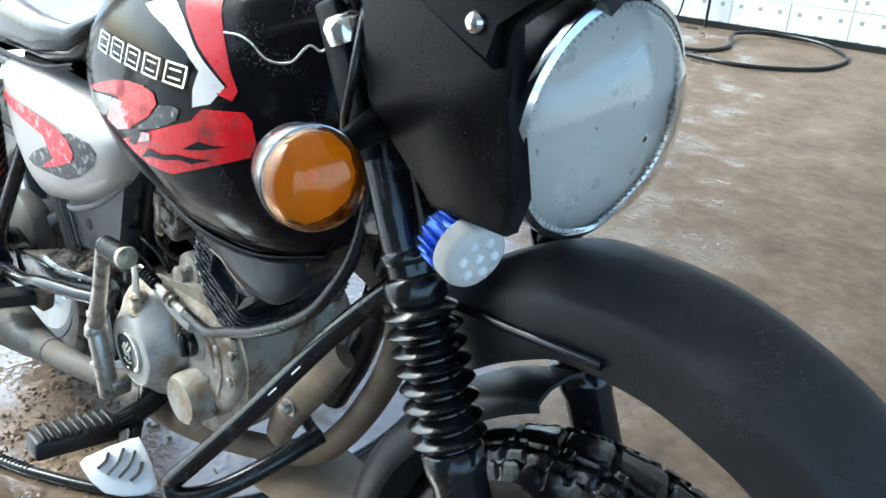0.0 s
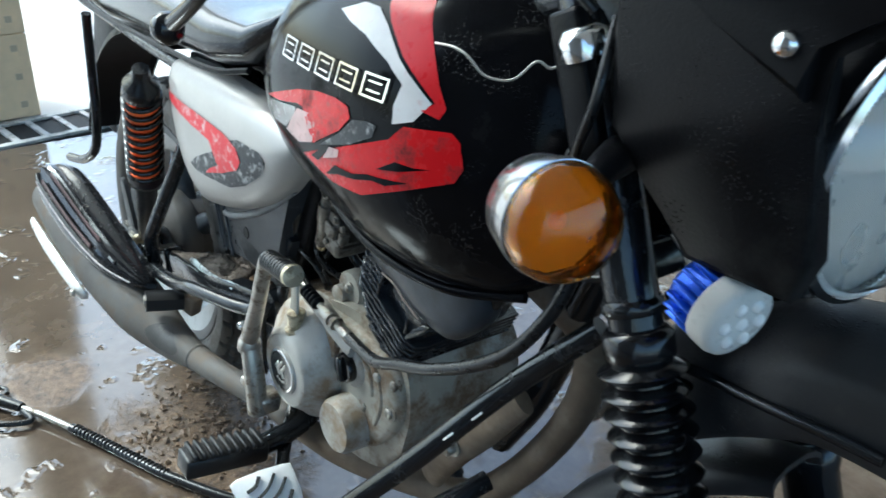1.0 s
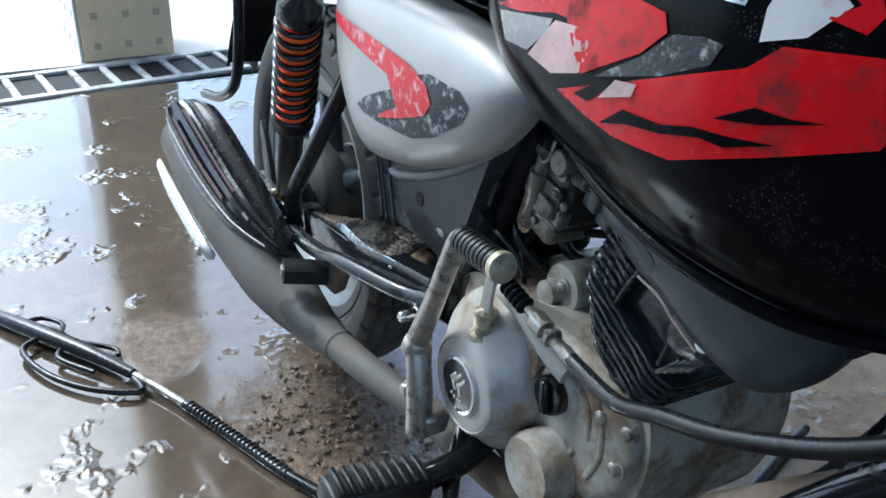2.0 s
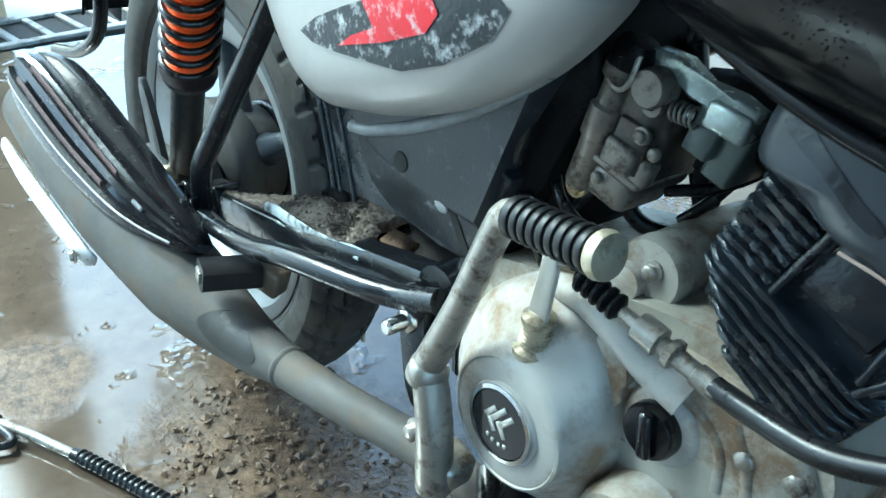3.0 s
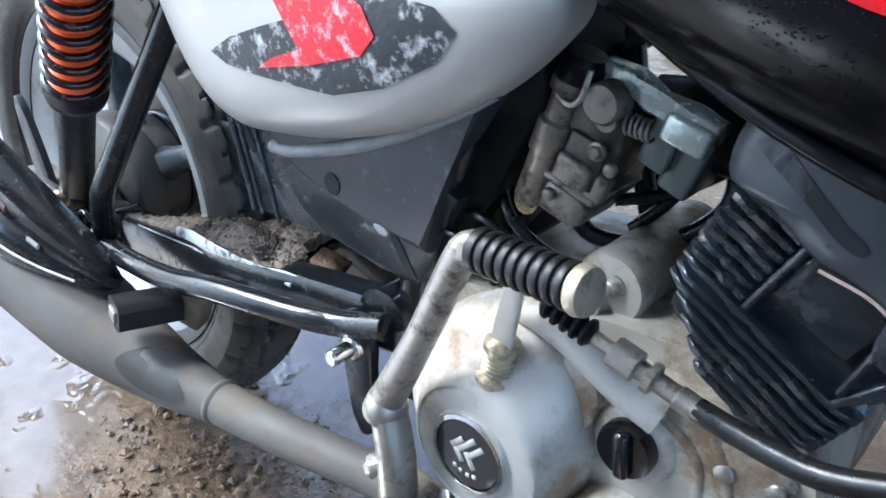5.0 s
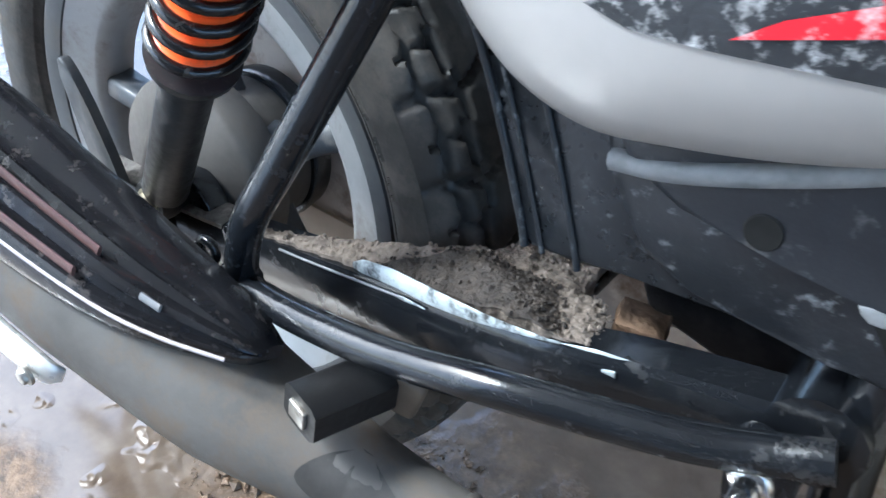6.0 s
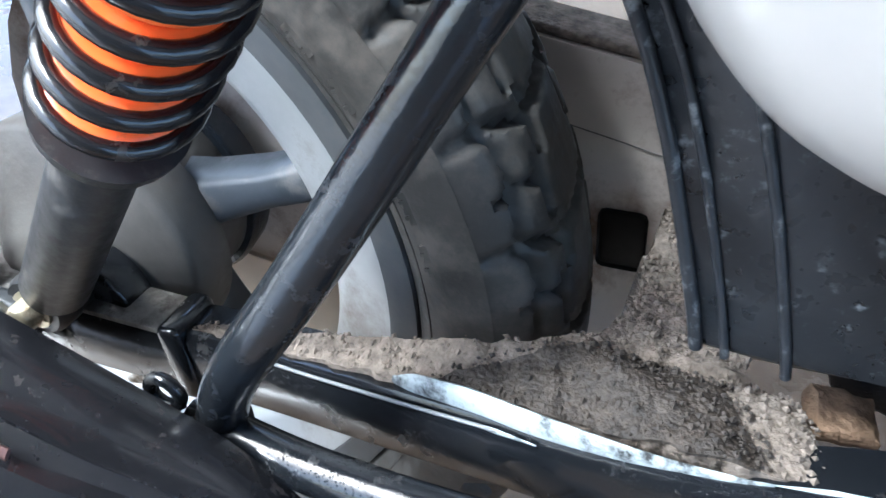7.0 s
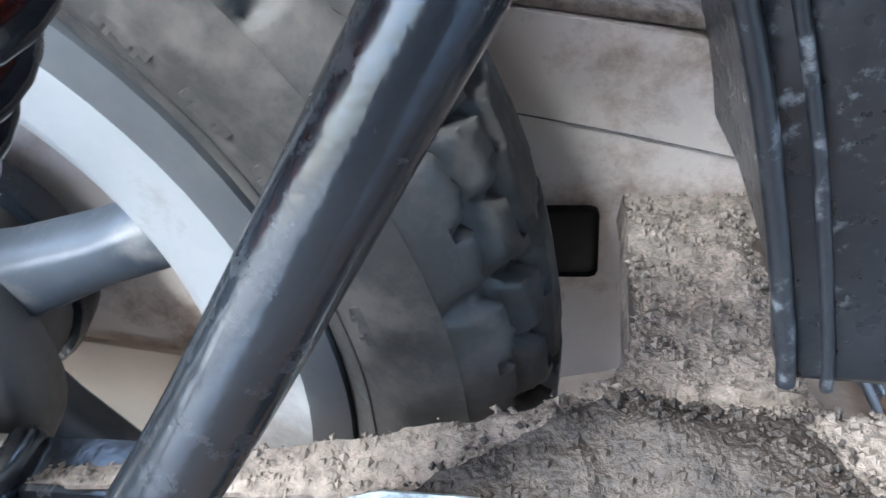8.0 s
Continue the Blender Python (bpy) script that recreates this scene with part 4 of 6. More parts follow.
def mud_heap():
    """Mud caked along the arm's top and on the plate before the tyre."""
    heap = new("mud_heap")
    tagged(heap, "grey dried mud caked on top of the swing arm", "mud")
    heap.matrix_basis = LEAN
    rng = np.random.default_rng(4)
    step = 0.0024
    tops, damp = {}, set()
    for name, material, words in (("dry_mud", mud, "crumbly dried mud"), ("damp_mud", mud_dark, "darker damp mud")):
        bm = bmesh.new()
        grid = {}
        for i, x in enumerate(np.arange(0.165, 0.468, step)):
            top = float(np.interp(x, [0.165, 0.24, 0.30, 0.36, 0.42, 0.47], [0.316, 0.339, 0.357, 0.3745, 0.3915, 0.40]))
            ridge = float(np.interp(x, [0.165, 0.24, 0.30, 0.36, 0.42, 0.47], [-0.078, -0.086, -0.092, -0.098, -0.103, -0.094]))
            for j, y in enumerate(np.arange(-0.106, 0.062, step)):
                wavy = noise.noise(Vector((x * 60, y * 60, 5.0)))
                bumpy = noise.fractal(Vector((x * 45, y * 45, 3.0)), 0.9, 2.0, 4) * 0.004 + noise.noise(Vector((x * 170, y * 170, 1.0))) * 0.002 + noise.noise(Vector((x * 330, y * 330, 7.0))) * 0.0012
                left = float(np.interp(y, [-0.075, -0.066, -0.06, -0.053, -0.044, -0.032, -0.015, 0.06], [0.295, 0.325, 0.341, 0.3515, 0.3585, 0.3625, 0.364, 0.365])) + 0.0012 * wavy
                right = float(np.interp(y, [-0.10, -0.06, -0.045, 0.0, 0.06], [0.462, 0.446, 0.425, 0.419, 0.421])) + 0.004 * wavy
                on_arm = ridge < y < float(np.interp(x, [0.29, 0.333, 0.36], [-0.066, -0.062, -0.045])) + 0.002 * wavy and x < right
                on_web = left < x < right and y >= -0.075
                if not (on_arm or on_web):
                    continue
                inward = min(1.0, max(0.0, (y - ridge) / 0.03))
                swell = min(1.0, max(0.0, (x - 0.165) / 0.12))
                arm_z = top + 0.001 + (0.003 + 0.013 * inward * swell) * min(1.0, 0.25 + swell)
                web_z = 0.3845 + 0.006 * min(1.0, max(0.0, (x - 0.36) / 0.05)) * (1 if y > -0.05 else 0.3)
                k = min(1.0, max(0.0, (y + 0.072) / 0.02)) * min(1.0, max(0.0, (x - left) / 0.006 + 0.3))
                z = arm_z * (1 - k) + web_z * k if on_web else arm_z
                z = min(z, 0.396 + 0.002 * wavy) + bumpy * (0.9 if on_web else 0.7)
                if name == "damp_mud":
                    border = float(np.interp(x, [0.25, 0.265, 0.30, 0.352, 0.38, 0.4135, 0.43], [-0.099, -0.0925, -0.0836, -0.060, -0.0566, -0.0645, -0.085])) + 0.004 * wavy
                    if y > border or not 0.25 < x < 0.432:
                        continue
                    z += 0.0014
                    damp.add((i, j))
                else:
                    tops[i, j] = (x, y, z)
                grid[i, j] = bm.verts.new((x, y, z))
        for (i, j), v in grid.items():
            q = [grid.get((i + a, j + b)) for a, b in ((0, 0), (1, 0), (1, 1), (0, 1))]
            if all(q):
                bm.faces.new(q)
        bmesh.ops.delete(bm, geom=[v for v in bm.verts if not v.link_faces], context="VERTS")
        # softened outline, then a closed underside
        for _ in range(6):
            bmesh.ops.smooth_vert(bm, verts=[v for v in bm.verts if v.is_boundary], factor=0.5, use_axis_x=True, use_axis_y=True, use_axis_z=True)
        edge = bmesh.ops.extrude_face_region(bm, geom=list(bm.faces))
        for v in edge["geom"]:
            if isinstance(v, bmesh.types.BMVert):
                v.co.z -= 0.012
        part(name, bm, material, heap, words, sharp=55)
    # lumps: a brown broken one where the heap ends, crumbs all over
    lump = box(0.03, 0.022, 0.009, place(0.459, -0.05, 0.389, 8, 10, 20), 0.003)
    bmesh.ops.subdivide_edges(lump, edges=list(lump.edges), cuts=3, use_grid_fill=True)
    for v in lump.verts:
        v.co += Vector((1, 1, 1)) * noise.noise(v.co * 120) * 0.003
    part("brown_lump", lump, mud_lump, heap, "broken brown lump of mud", sharp=35)
    inner = [k for k in tops if all((k[0] + a, k[1] + b) in tops for a in (-1, 1) for b in (-1, 1))]
    for spots, count, material, words in ((sorted(set(inner) - damp), 2600, mud, "small lumps of dry mud"), (sorted(damp & set(inner)), 900, mud_dark, "small lumps of damp mud")):
        verts, faces = [], []
        for _ in range(count):
            x, y, z = tops[spots[rng.integers(len(spots))]]
            x, y = x + step * rng.random(), y + step * rng.random()
            r = 0.0005 + 0.0016 * rng.random() ** 3
            z += 0.25 * r + (0.0014 if material is mud_dark else 0.0)
            n = len(verts)
            verts += [(x + r * a * (0.7 + 0.6 * rng.random()), y + r * b * (0.7 + 0.6 * rng.random()), z + r * c * (0.6 + 0.5 * rng.random())) for a, b, c in ((1, 0, 0), (0, 1, 0), (-1, 0, 0), (0, -1, 0), (0, 0, 1), (0, 0, -1))]
            faces += [(n + i, n + (i + 1) % 4, n + 4) for i in range(4)] + [(n + (i + 1) % 4, n + i, n + 5) for i in range(4)]
        me = bpy.data.meshes.new("mud_crumb")
        me.from_pydata(verts, [], faces)
        crumbs = bmesh.new()
        crumbs.from_mesh(me)
        bpy.data.meshes.remove(me)
        tagged(part("mud_crumb", crumbs, material, heap, words), kind="stuff")


mud_lump = mat("brown broken mud", (0.19, 0.12, 0.072), 0.8, vary=0.4, scale=90, bump=0.8, grain=300)
strut_paint = mat("chipped satin black paint", (0.01, 0.012, 0.015), 0.2, bump=0.2, spec=0.6, coat=0.2, dirt=(0.03, 0.032, 0.036), dirt_amount=0.13, dirt_scale=85)


def spring_strut(lower, upper, coil=0.0265, wire=0.0038, turns=10):
    """A shock absorber with an outer spring over an orange sleeve."""
    a, b = Vector(lower), Vector(upper)
    m = along(a, b)
    length = (b - a).length
    s0, s1 = 0.178, length - 0.05
    body = part("shock_absorber", lathe([(0.014, 0.0), (0.0175, 0.012), (0.0175, s0 - 0.02), (0.019, s0 - 0.012), (0.0275, s0 - 0.007), (0.029, s0), (0.012, s0 + 0.002), (0.012, s1)], m, 28), shock_dust, bike, "rear shock absorber with a dusty body")
    part("sleeve", lathe([(0.0165, s0 + 0.006), (0.0175, s0 + 0.01), (0.0175, s1 - 0.01), (0.0165, s1)], m, 28), spring_orange, body, "orange sleeve")
    rip = []
    for k in range(turns * 28 + 1):
        t = k / 28
        rip.append(m @ Vector((coil * math.cos(2 * math.pi * t), coil * math.sin(2 * math.pi * t), s0 + 0.006 + (s1 - s0 - 0.012) * t / turns)))
    part("coil_spring", tube(rip, wire, 10, 1), spring_black, body, "black coil spring")
    rip = [m @ Vector((0.0215 * math.cos(2 * math.pi * k / 24 + 2.4), 0.0215 * math.sin(2 * math.pi * k / 24 + 2.4), s0 + 0.012 + (s1 - s0 - 0.02) * k / (24 * turns))) for k in range(turns * 24 + 1)]
    part("inner_spring", tube(rip, 0.0058, 10, 1), spring_orange, body, "orange inner spring")
    part("top_cap", lathe([(0.026, s1 - 0.004), (0.029, s1), (0.026, s1 + 0.02), (0.014, s1 + 0.03), (0.012, length)], m, 24), frame_paint, body)
    part("lower_eye", lathe([(0.016, -0.014), (0.018, -0.01), (0.018, 0.01), (0.016, 0.014)], side(a.y) @ place(a.x, a.z, 0), 20), shock_dust, body)
    bolt("lower_bolt", (a.x, a.y - 0.014, a.z), 0.0085, 0.012, body, brass_pale)


shock_dust = mat("dusty black shock body", (0.02, 0.021, 0.023), 0.42, vary=0.3, bump=0.2, dirt=(0.09, 0.082, 0.075), dirt_amount=0.28, dirt_scale=50)
spring_black = mat("glossy black spring", (0.008, 0.008, 0.009), 0.2, bump=0.08, coat=0.3, dirt=(0.07, 0.06, 0.05), dirt_amount=0.1, dirt_scale=50)
brass = mat("dull brass", (0.45, 0.36, 0.2), 0.4, metal=0.8, dirt=(0.2, 0.15, 0.1), dirt_amount=0.3, dirt_scale=80)


def hoop_and_pegs():
    hoop = part("footrest_hoop", tube([(0.572, -0.098, 0.408), (0.535, -0.106, 0.395), (0.50, -0.118, 0.390), (0.42, -0.137, 0.380), (0.347, -0.137, 0.356), (0.27, -0.132, 0.337), (0.205, -0.124, 0.326)], 0.0105, 14), frame_paint, bike, "black tubular footrest hoop, chipped")
    part("strut", tube([(0.2185, -0.1235, 0.333), (0.2255, -0.127, 0.36), (0.2405, -0.131, 0.395), (0.262, -0.124, 0.44), (0.30, -0.104, 0.53), (0.338, -0.086, 0.62)], 0.0112, 24), strut_paint, hoop, "chipped black tube strut")
    part("weld", lathe([(0.004, -0.012), (0.012, -0.006), (0.014, 0.0), (0.012, 0.006), (0.004, 0.012)], along((0.219, -0.1235, 0.331), (0.2255, -0.127, 0.36)), 14), frame_paint, hoop)
    bolt("hoop_nut", (0.545, -0.098, 0.378), 0.0115, 0.010, hoop, chrome)
    part("stud", lathe([(0.0065, 0), (0.0065, 0.02), (0.005, 0.022)], side(-0.105) @ place(0.545, 0.378, 0), 14), chrome, hoop)
    part("hanger", prism(rounded([(0.53, 0.40), (0.56, 0.40), (0.565, 0.36), (0.57, 0.31), (0.555, 0.30), (0.54, 0.34)]), 0.008, side(-0.095), bev=0.002), frame_paint, hoop)
    pegm = along((0.343, -0.115, 0.320), (0.326, -0.178, 0.3255))
    peg = part("passenger_peg", rings([[pegm @ Vector((0.0165 * c, 0.0125 * q, h)) for c, q in ((-1, -0.7), (-0.7, -1), (0.7, -1), (1, -0.7), (1, 0.7), (0.7, 1), (-0.7, 1), (-1, 0.7))] for h in (0.010, 0.012, 0.062, 0.066)]), rubber, bike, "folding passenger peg with black rubber")
    part("peg_core", box(0.016, 0.012, 0.004, pegm @ place(0, 0, 0.0665), 0.001), steel, peg, "bare steel peg end")
    part("peg_bracket", box(0.03, 0.022, 0.03, place(0.350, -0.116, 0.316, 0, 15, 20), 0.004), header_rust, peg, "rusty bracket")
    part("eyelet", tube([(0.196 + 0.008 * math.cos(a), -0.131, 0.346 + 0.008 * math.sin(a)) for a in (2 * math.pi * k / 14 for k in range(15))], 0.0032, 8, 1), frame_paint, hoop, "welded ring beside the strut foot")
    part("grab_tube", tube([(0.0, -0.13, 0.70), (-0.028, -0.122, 0.60), (-0.036, -0.12, 0.51), (-0.06, -0.12, 0.445), (-0.12, -0.125, 0.405), (-0.2, -0.13, 0.385)], 0.0085, 12), frame_paint, bike, "black bent guard tube")
    # rider's peg
    rp = new("footpeg")
    rp.parent = bike
    rp["label"] = "black ribbed rubber footpeg"
    m = along((0.699, -0.172, 0.297), (0.6955, -0.278, 0.312))
    part("rubber", box(0.036, 0.026, 0.105, m @ place(0, 0, 0.05), 0.004), rubber, rp)
    for k in range(9):
        part("rib", box(0.036, 0.008, 0.0055, m @ place(0, 0.015, 0.008 + 0.0105 * k), 0.0012, 1), rubber, rp)
    part("bracket", tube([(0.66, -0.06, 0.30), (0.69, -0.12, 0.298), (0.699, -0.178, 0.297)], 0.014, 10), frame_paint, rp)
    # brake pedal with its plate
    pedal = part("brake_pedal", tube([(0.65, -0.10, 0.30), (0.70, -0.14, 0.285), (0.745, -0.17, 0.283), (0.775, -0.19, 0.284)], 0.009, 10), frame_paint, bike, "black brake pedal arm")
    pm = look((0.7766, -0.1965, 0.291), (1.5, -0.55, 1.05), 30) @ pose(0, 0, 0, 0, 180, 0)
    plate = part("pedal_plate", prism(rounded([(-0.046, -0.006), (-0.042, -0.02), (-0.006, -0.036), (0.034, -0.024), (0.046, -0.004), (0.008, 0.034), (-0.006, 0.034)], 2), 0.006, pm, bev=0.002), white_metal, pedal, "pale metal pedal plate")
    # Near-black bars laid on the plate stand in for its dark slots.
    for dx, dy, hh in ((-0.024, -0.002, 0.022), (-0.010, 0.002, 0.036), (0.004, 0.004, 0.036), (0.018, 0.0, 0.026)):
        part("slot", tube([pm @ Vector((dx - 0.003, dy - hh / 2, 0.0066)), pm @ Vector((dx + 0.002, dy, 0.0066)), pm @ Vector((dx, dy + hh / 2, 0.0066))], 0.0034, 8, 4, flat=0.3), gap_black, plate)
    kick = part("kick_lever", tube([(0.643, -0.148, 0.305), (0.638, -0.15, 0.36), (0.626, -0.15, 0.402)], [0.014, 0.0135, 0.0125], 14, 3), steel, bike, "worn steel kick lever")
    part("arm", tube([(0.622, -0.15, 0.398), (0.648, -0.149, 0.468), (0.668, -0.148, 0.53), (0.677, -0.148, 0.543), (0.69, -0.148, 0.546)], [0.012, 0.0098, 0.0098, 0.0105, 0.0105], 14, 5), steel, kick)
    part("knuckle", lathe([(0.010, -0.01), (0.0145, -0.007), (0.0145, 0.005), (0.011, 0.01)], along((0.625, -0.15, 0.400), (0.648, -0.149, 0.468)), 18), steel, kick)
    part("clamp", box(0.03, 0.03, 0.028, place(0.642, -0.135, 0.318, 0, 10, 0), 0.006), steel, kick)
    bolt("clamp_bolt", (0.622, -0.152, 0.345), 0.007, 0.008, kick)
    e0, e1 = Vector((0.679, -0.150, 0.5455)), Vector((0.7525, -0.158, 0.5585))
    km = along(e0, e1)
    ribs = [(0.0125, 0.004)]
    n = 9
    for k in range(n):
        z0 = 0.004 + 0.066 * k / n
        ribs += [(0.0122, z0 + 0.0008), (0.0130, z0 + 0.003), (0.0122, z0 + 0.0056), (0.0105, z0 + 0.0062)]
    part("rubber", lathe(ribs + [(0.0125, 0.071)], km, 22), rubber, kick, "ribbed black rubber sleeve")
    part("end_cap", lathe([(0.0128, 0.0705), (0.0136, 0.073), (0.0125, 0.0775), (0.0, 0.08)], km, 24), brass_pale, kick, "pale metal end cap")


def exhaust():
    pipe = part("header_pipe", tube([(0.93, -0.01, 0.62), (0.99, -0.01, 0.612), (1.04, 0.0, 0.58), (1.048, 0.0, 0.53), (1.025, 0.0, 0.46), (0.97, 0.0, 0.365), (0.91, -0.005, 0.298), (0.835, -0.03, 0.272), (0.74, -0.075, 0.27), (0.66, -0.1, 0.278)], 0.0175, 16), header_rust, bike, "muddy brown exhaust header pipe")
    muf = part("muffler", tube([(0.66, -0.10, 0.278), (0.58, -0.115, 0.280), (0.5, -0.13, 0.272), (0.42, -0.137, 0.26), (0.35, -0.146, 0.257), (0.25, -0.16, 0.27), (0.12, -0.172, 0.297), (0.0, -0.18, 0.325), (-0.10, -0.185, 0.35)], [0.0165, 0.017, 0.018, 0.0195, 0.03, 0.046, 0.052, 0.052, 0.046], 40), exhaust_paint, bike, "matt grey muffler")
    part("oily_patch", draped(rounded([(0.325, 0.274), (0.338, 0.288), (0.37, 0.282), (0.398, 0.268), (0.385, 0.257), (0.35, 0.257)]), muf, 0.001), oily, muf, "dark oily patch")
    part("weld_ring", lathe([(0.0195, -0.004), (0.0215, -0.0015), (0.0215, 0.0015), (0.0195, 0.004)], along((0.418, -0.1373, 0.26), (0.39, -0.1405, 0.2585)), 28), exhaust_paint, muf)
    part("tail_pipe", tube([(-0.09, -0.185, 0.348), (-0.13, -0.187, 0.359)], 0.016, 16, 1), exhaust_paint, muf)
    # heat shield: a bowed plate between two edges
    tops = smooth_line([(0.276, -0.150, 0.325), (0.262, -0.150, 0.337), (0.225, -0.152, 0.358), (0.13, -0.165, 0.40), (0.07, -0.174, 0.427), (0.02, -0.182, 0.442), (-0.005, -0.19, 0.444)], 5)
    lows = smooth_line([(0.278, -0.158, 0.32), (0.262, -0.172, 0.317), (0.19, -0.203, 0.322), (0.1, -0.22, 0.337), (0.02, -0.23, 0.365), (-0.022, -0.232, 0.386), (-0.03, -0.226, 0.40)], 5)
    rows = []
    for a, b in zip(tops, lows):
        out = Vector((0.1, -0.85, 0.5)).normalized()
        ring = []
        for k in range(25):
            t = k / 24
            groove = 0.0055 if 0.18 < t < 0.84 and (k // 3) % 2 else 0.0
            ring.append(a.lerp(b, t) + out * (0.022 * math.sin(math.pi * t) ** 0.7 * min(1.0, 0.35 + (0.28 - a.x) * 9) + groove))
        ring += [p - out * 0.012 for p in reversed([a.lerp(b, k / 4) for k in range(5)])]
        rows.append(ring)
    shield = part("heat_shield", rings(rows), shield_plastic, bike, "ribbed black heat shield on the muffler", sharp=38)
    out = Vector((0.1, -0.85, 0.5)).normalized() * 0.0275
    # Orange-brown reflections on the shield, put in as coloured stripes.
    for t in (0.3, 0.55):
        part("stripe", tube([tops[i].lerp(lows[i], t) + out for i in (12, 15, 18, 21, 24)], 0.0045, 8, 3, flat=0.4), brown_reflection, shield, "brownish reflection painted as a stripe")
    part("label_mark", tube([tops[9].lerp(lows[9], 0.4) + out * 0.94, tops[10].lerp(lows[10], 0.4) + out * 0.94], 0.0034, 8, 1, flat=0.5), worn_lit_edge, shield, "small pale mark")
    part("edge_line", tube([tops[i].lerp(lows[i], 0.72) + out * 0.86 for i in range(4, 27, 2)], 0.0013, 8, 3), edge_pale, shield, "pale edge line")
    part("end_strip", tube([(0.135, -0.214, 0.252), (0.12, -0.222, 0.258), (0.04, -0.229, 0.276), (-0.03, -0.234, 0.293), (-0.09, -0.236, 0.308)], [0.008, 0.015, 0.017, 0.017, 0.012], 14, flat=0.45), strip_metal, muf, "bright chrome muffler strip")
    bolt("strip_bolt", (0.122, -0.232, 0.258), 0.006, 0.005, muf)


shield_plastic = mat("black shield plastic", (0.012, 0.012, 0.014), 0.24, bump=0.08, coat=0.35, dirt=(0.12, 0.1, 0.09), dirt_amount=0.1, dirt_scale=60)
strip_metal = mat("pale polished strip", (0.78, 0.77, 0.74), 0.3, metal=0.3, vary=0.08, dirt=(0.5, 0.45, 0.38), dirt_amount=0.15)
edge_pale = mat("pale pinkish edge", (0.5, 0.45, 0.45), 0.45, vary=0.25, scale=80)
oily = mat("oily soot", (0.042, 0.039, 0.036), 0.5, vary=0.3, scale=40)
white_metal = mat("pale metal", (0.88, 0.87, 0.85), 0.35, vary=0.05, bump=0.05)


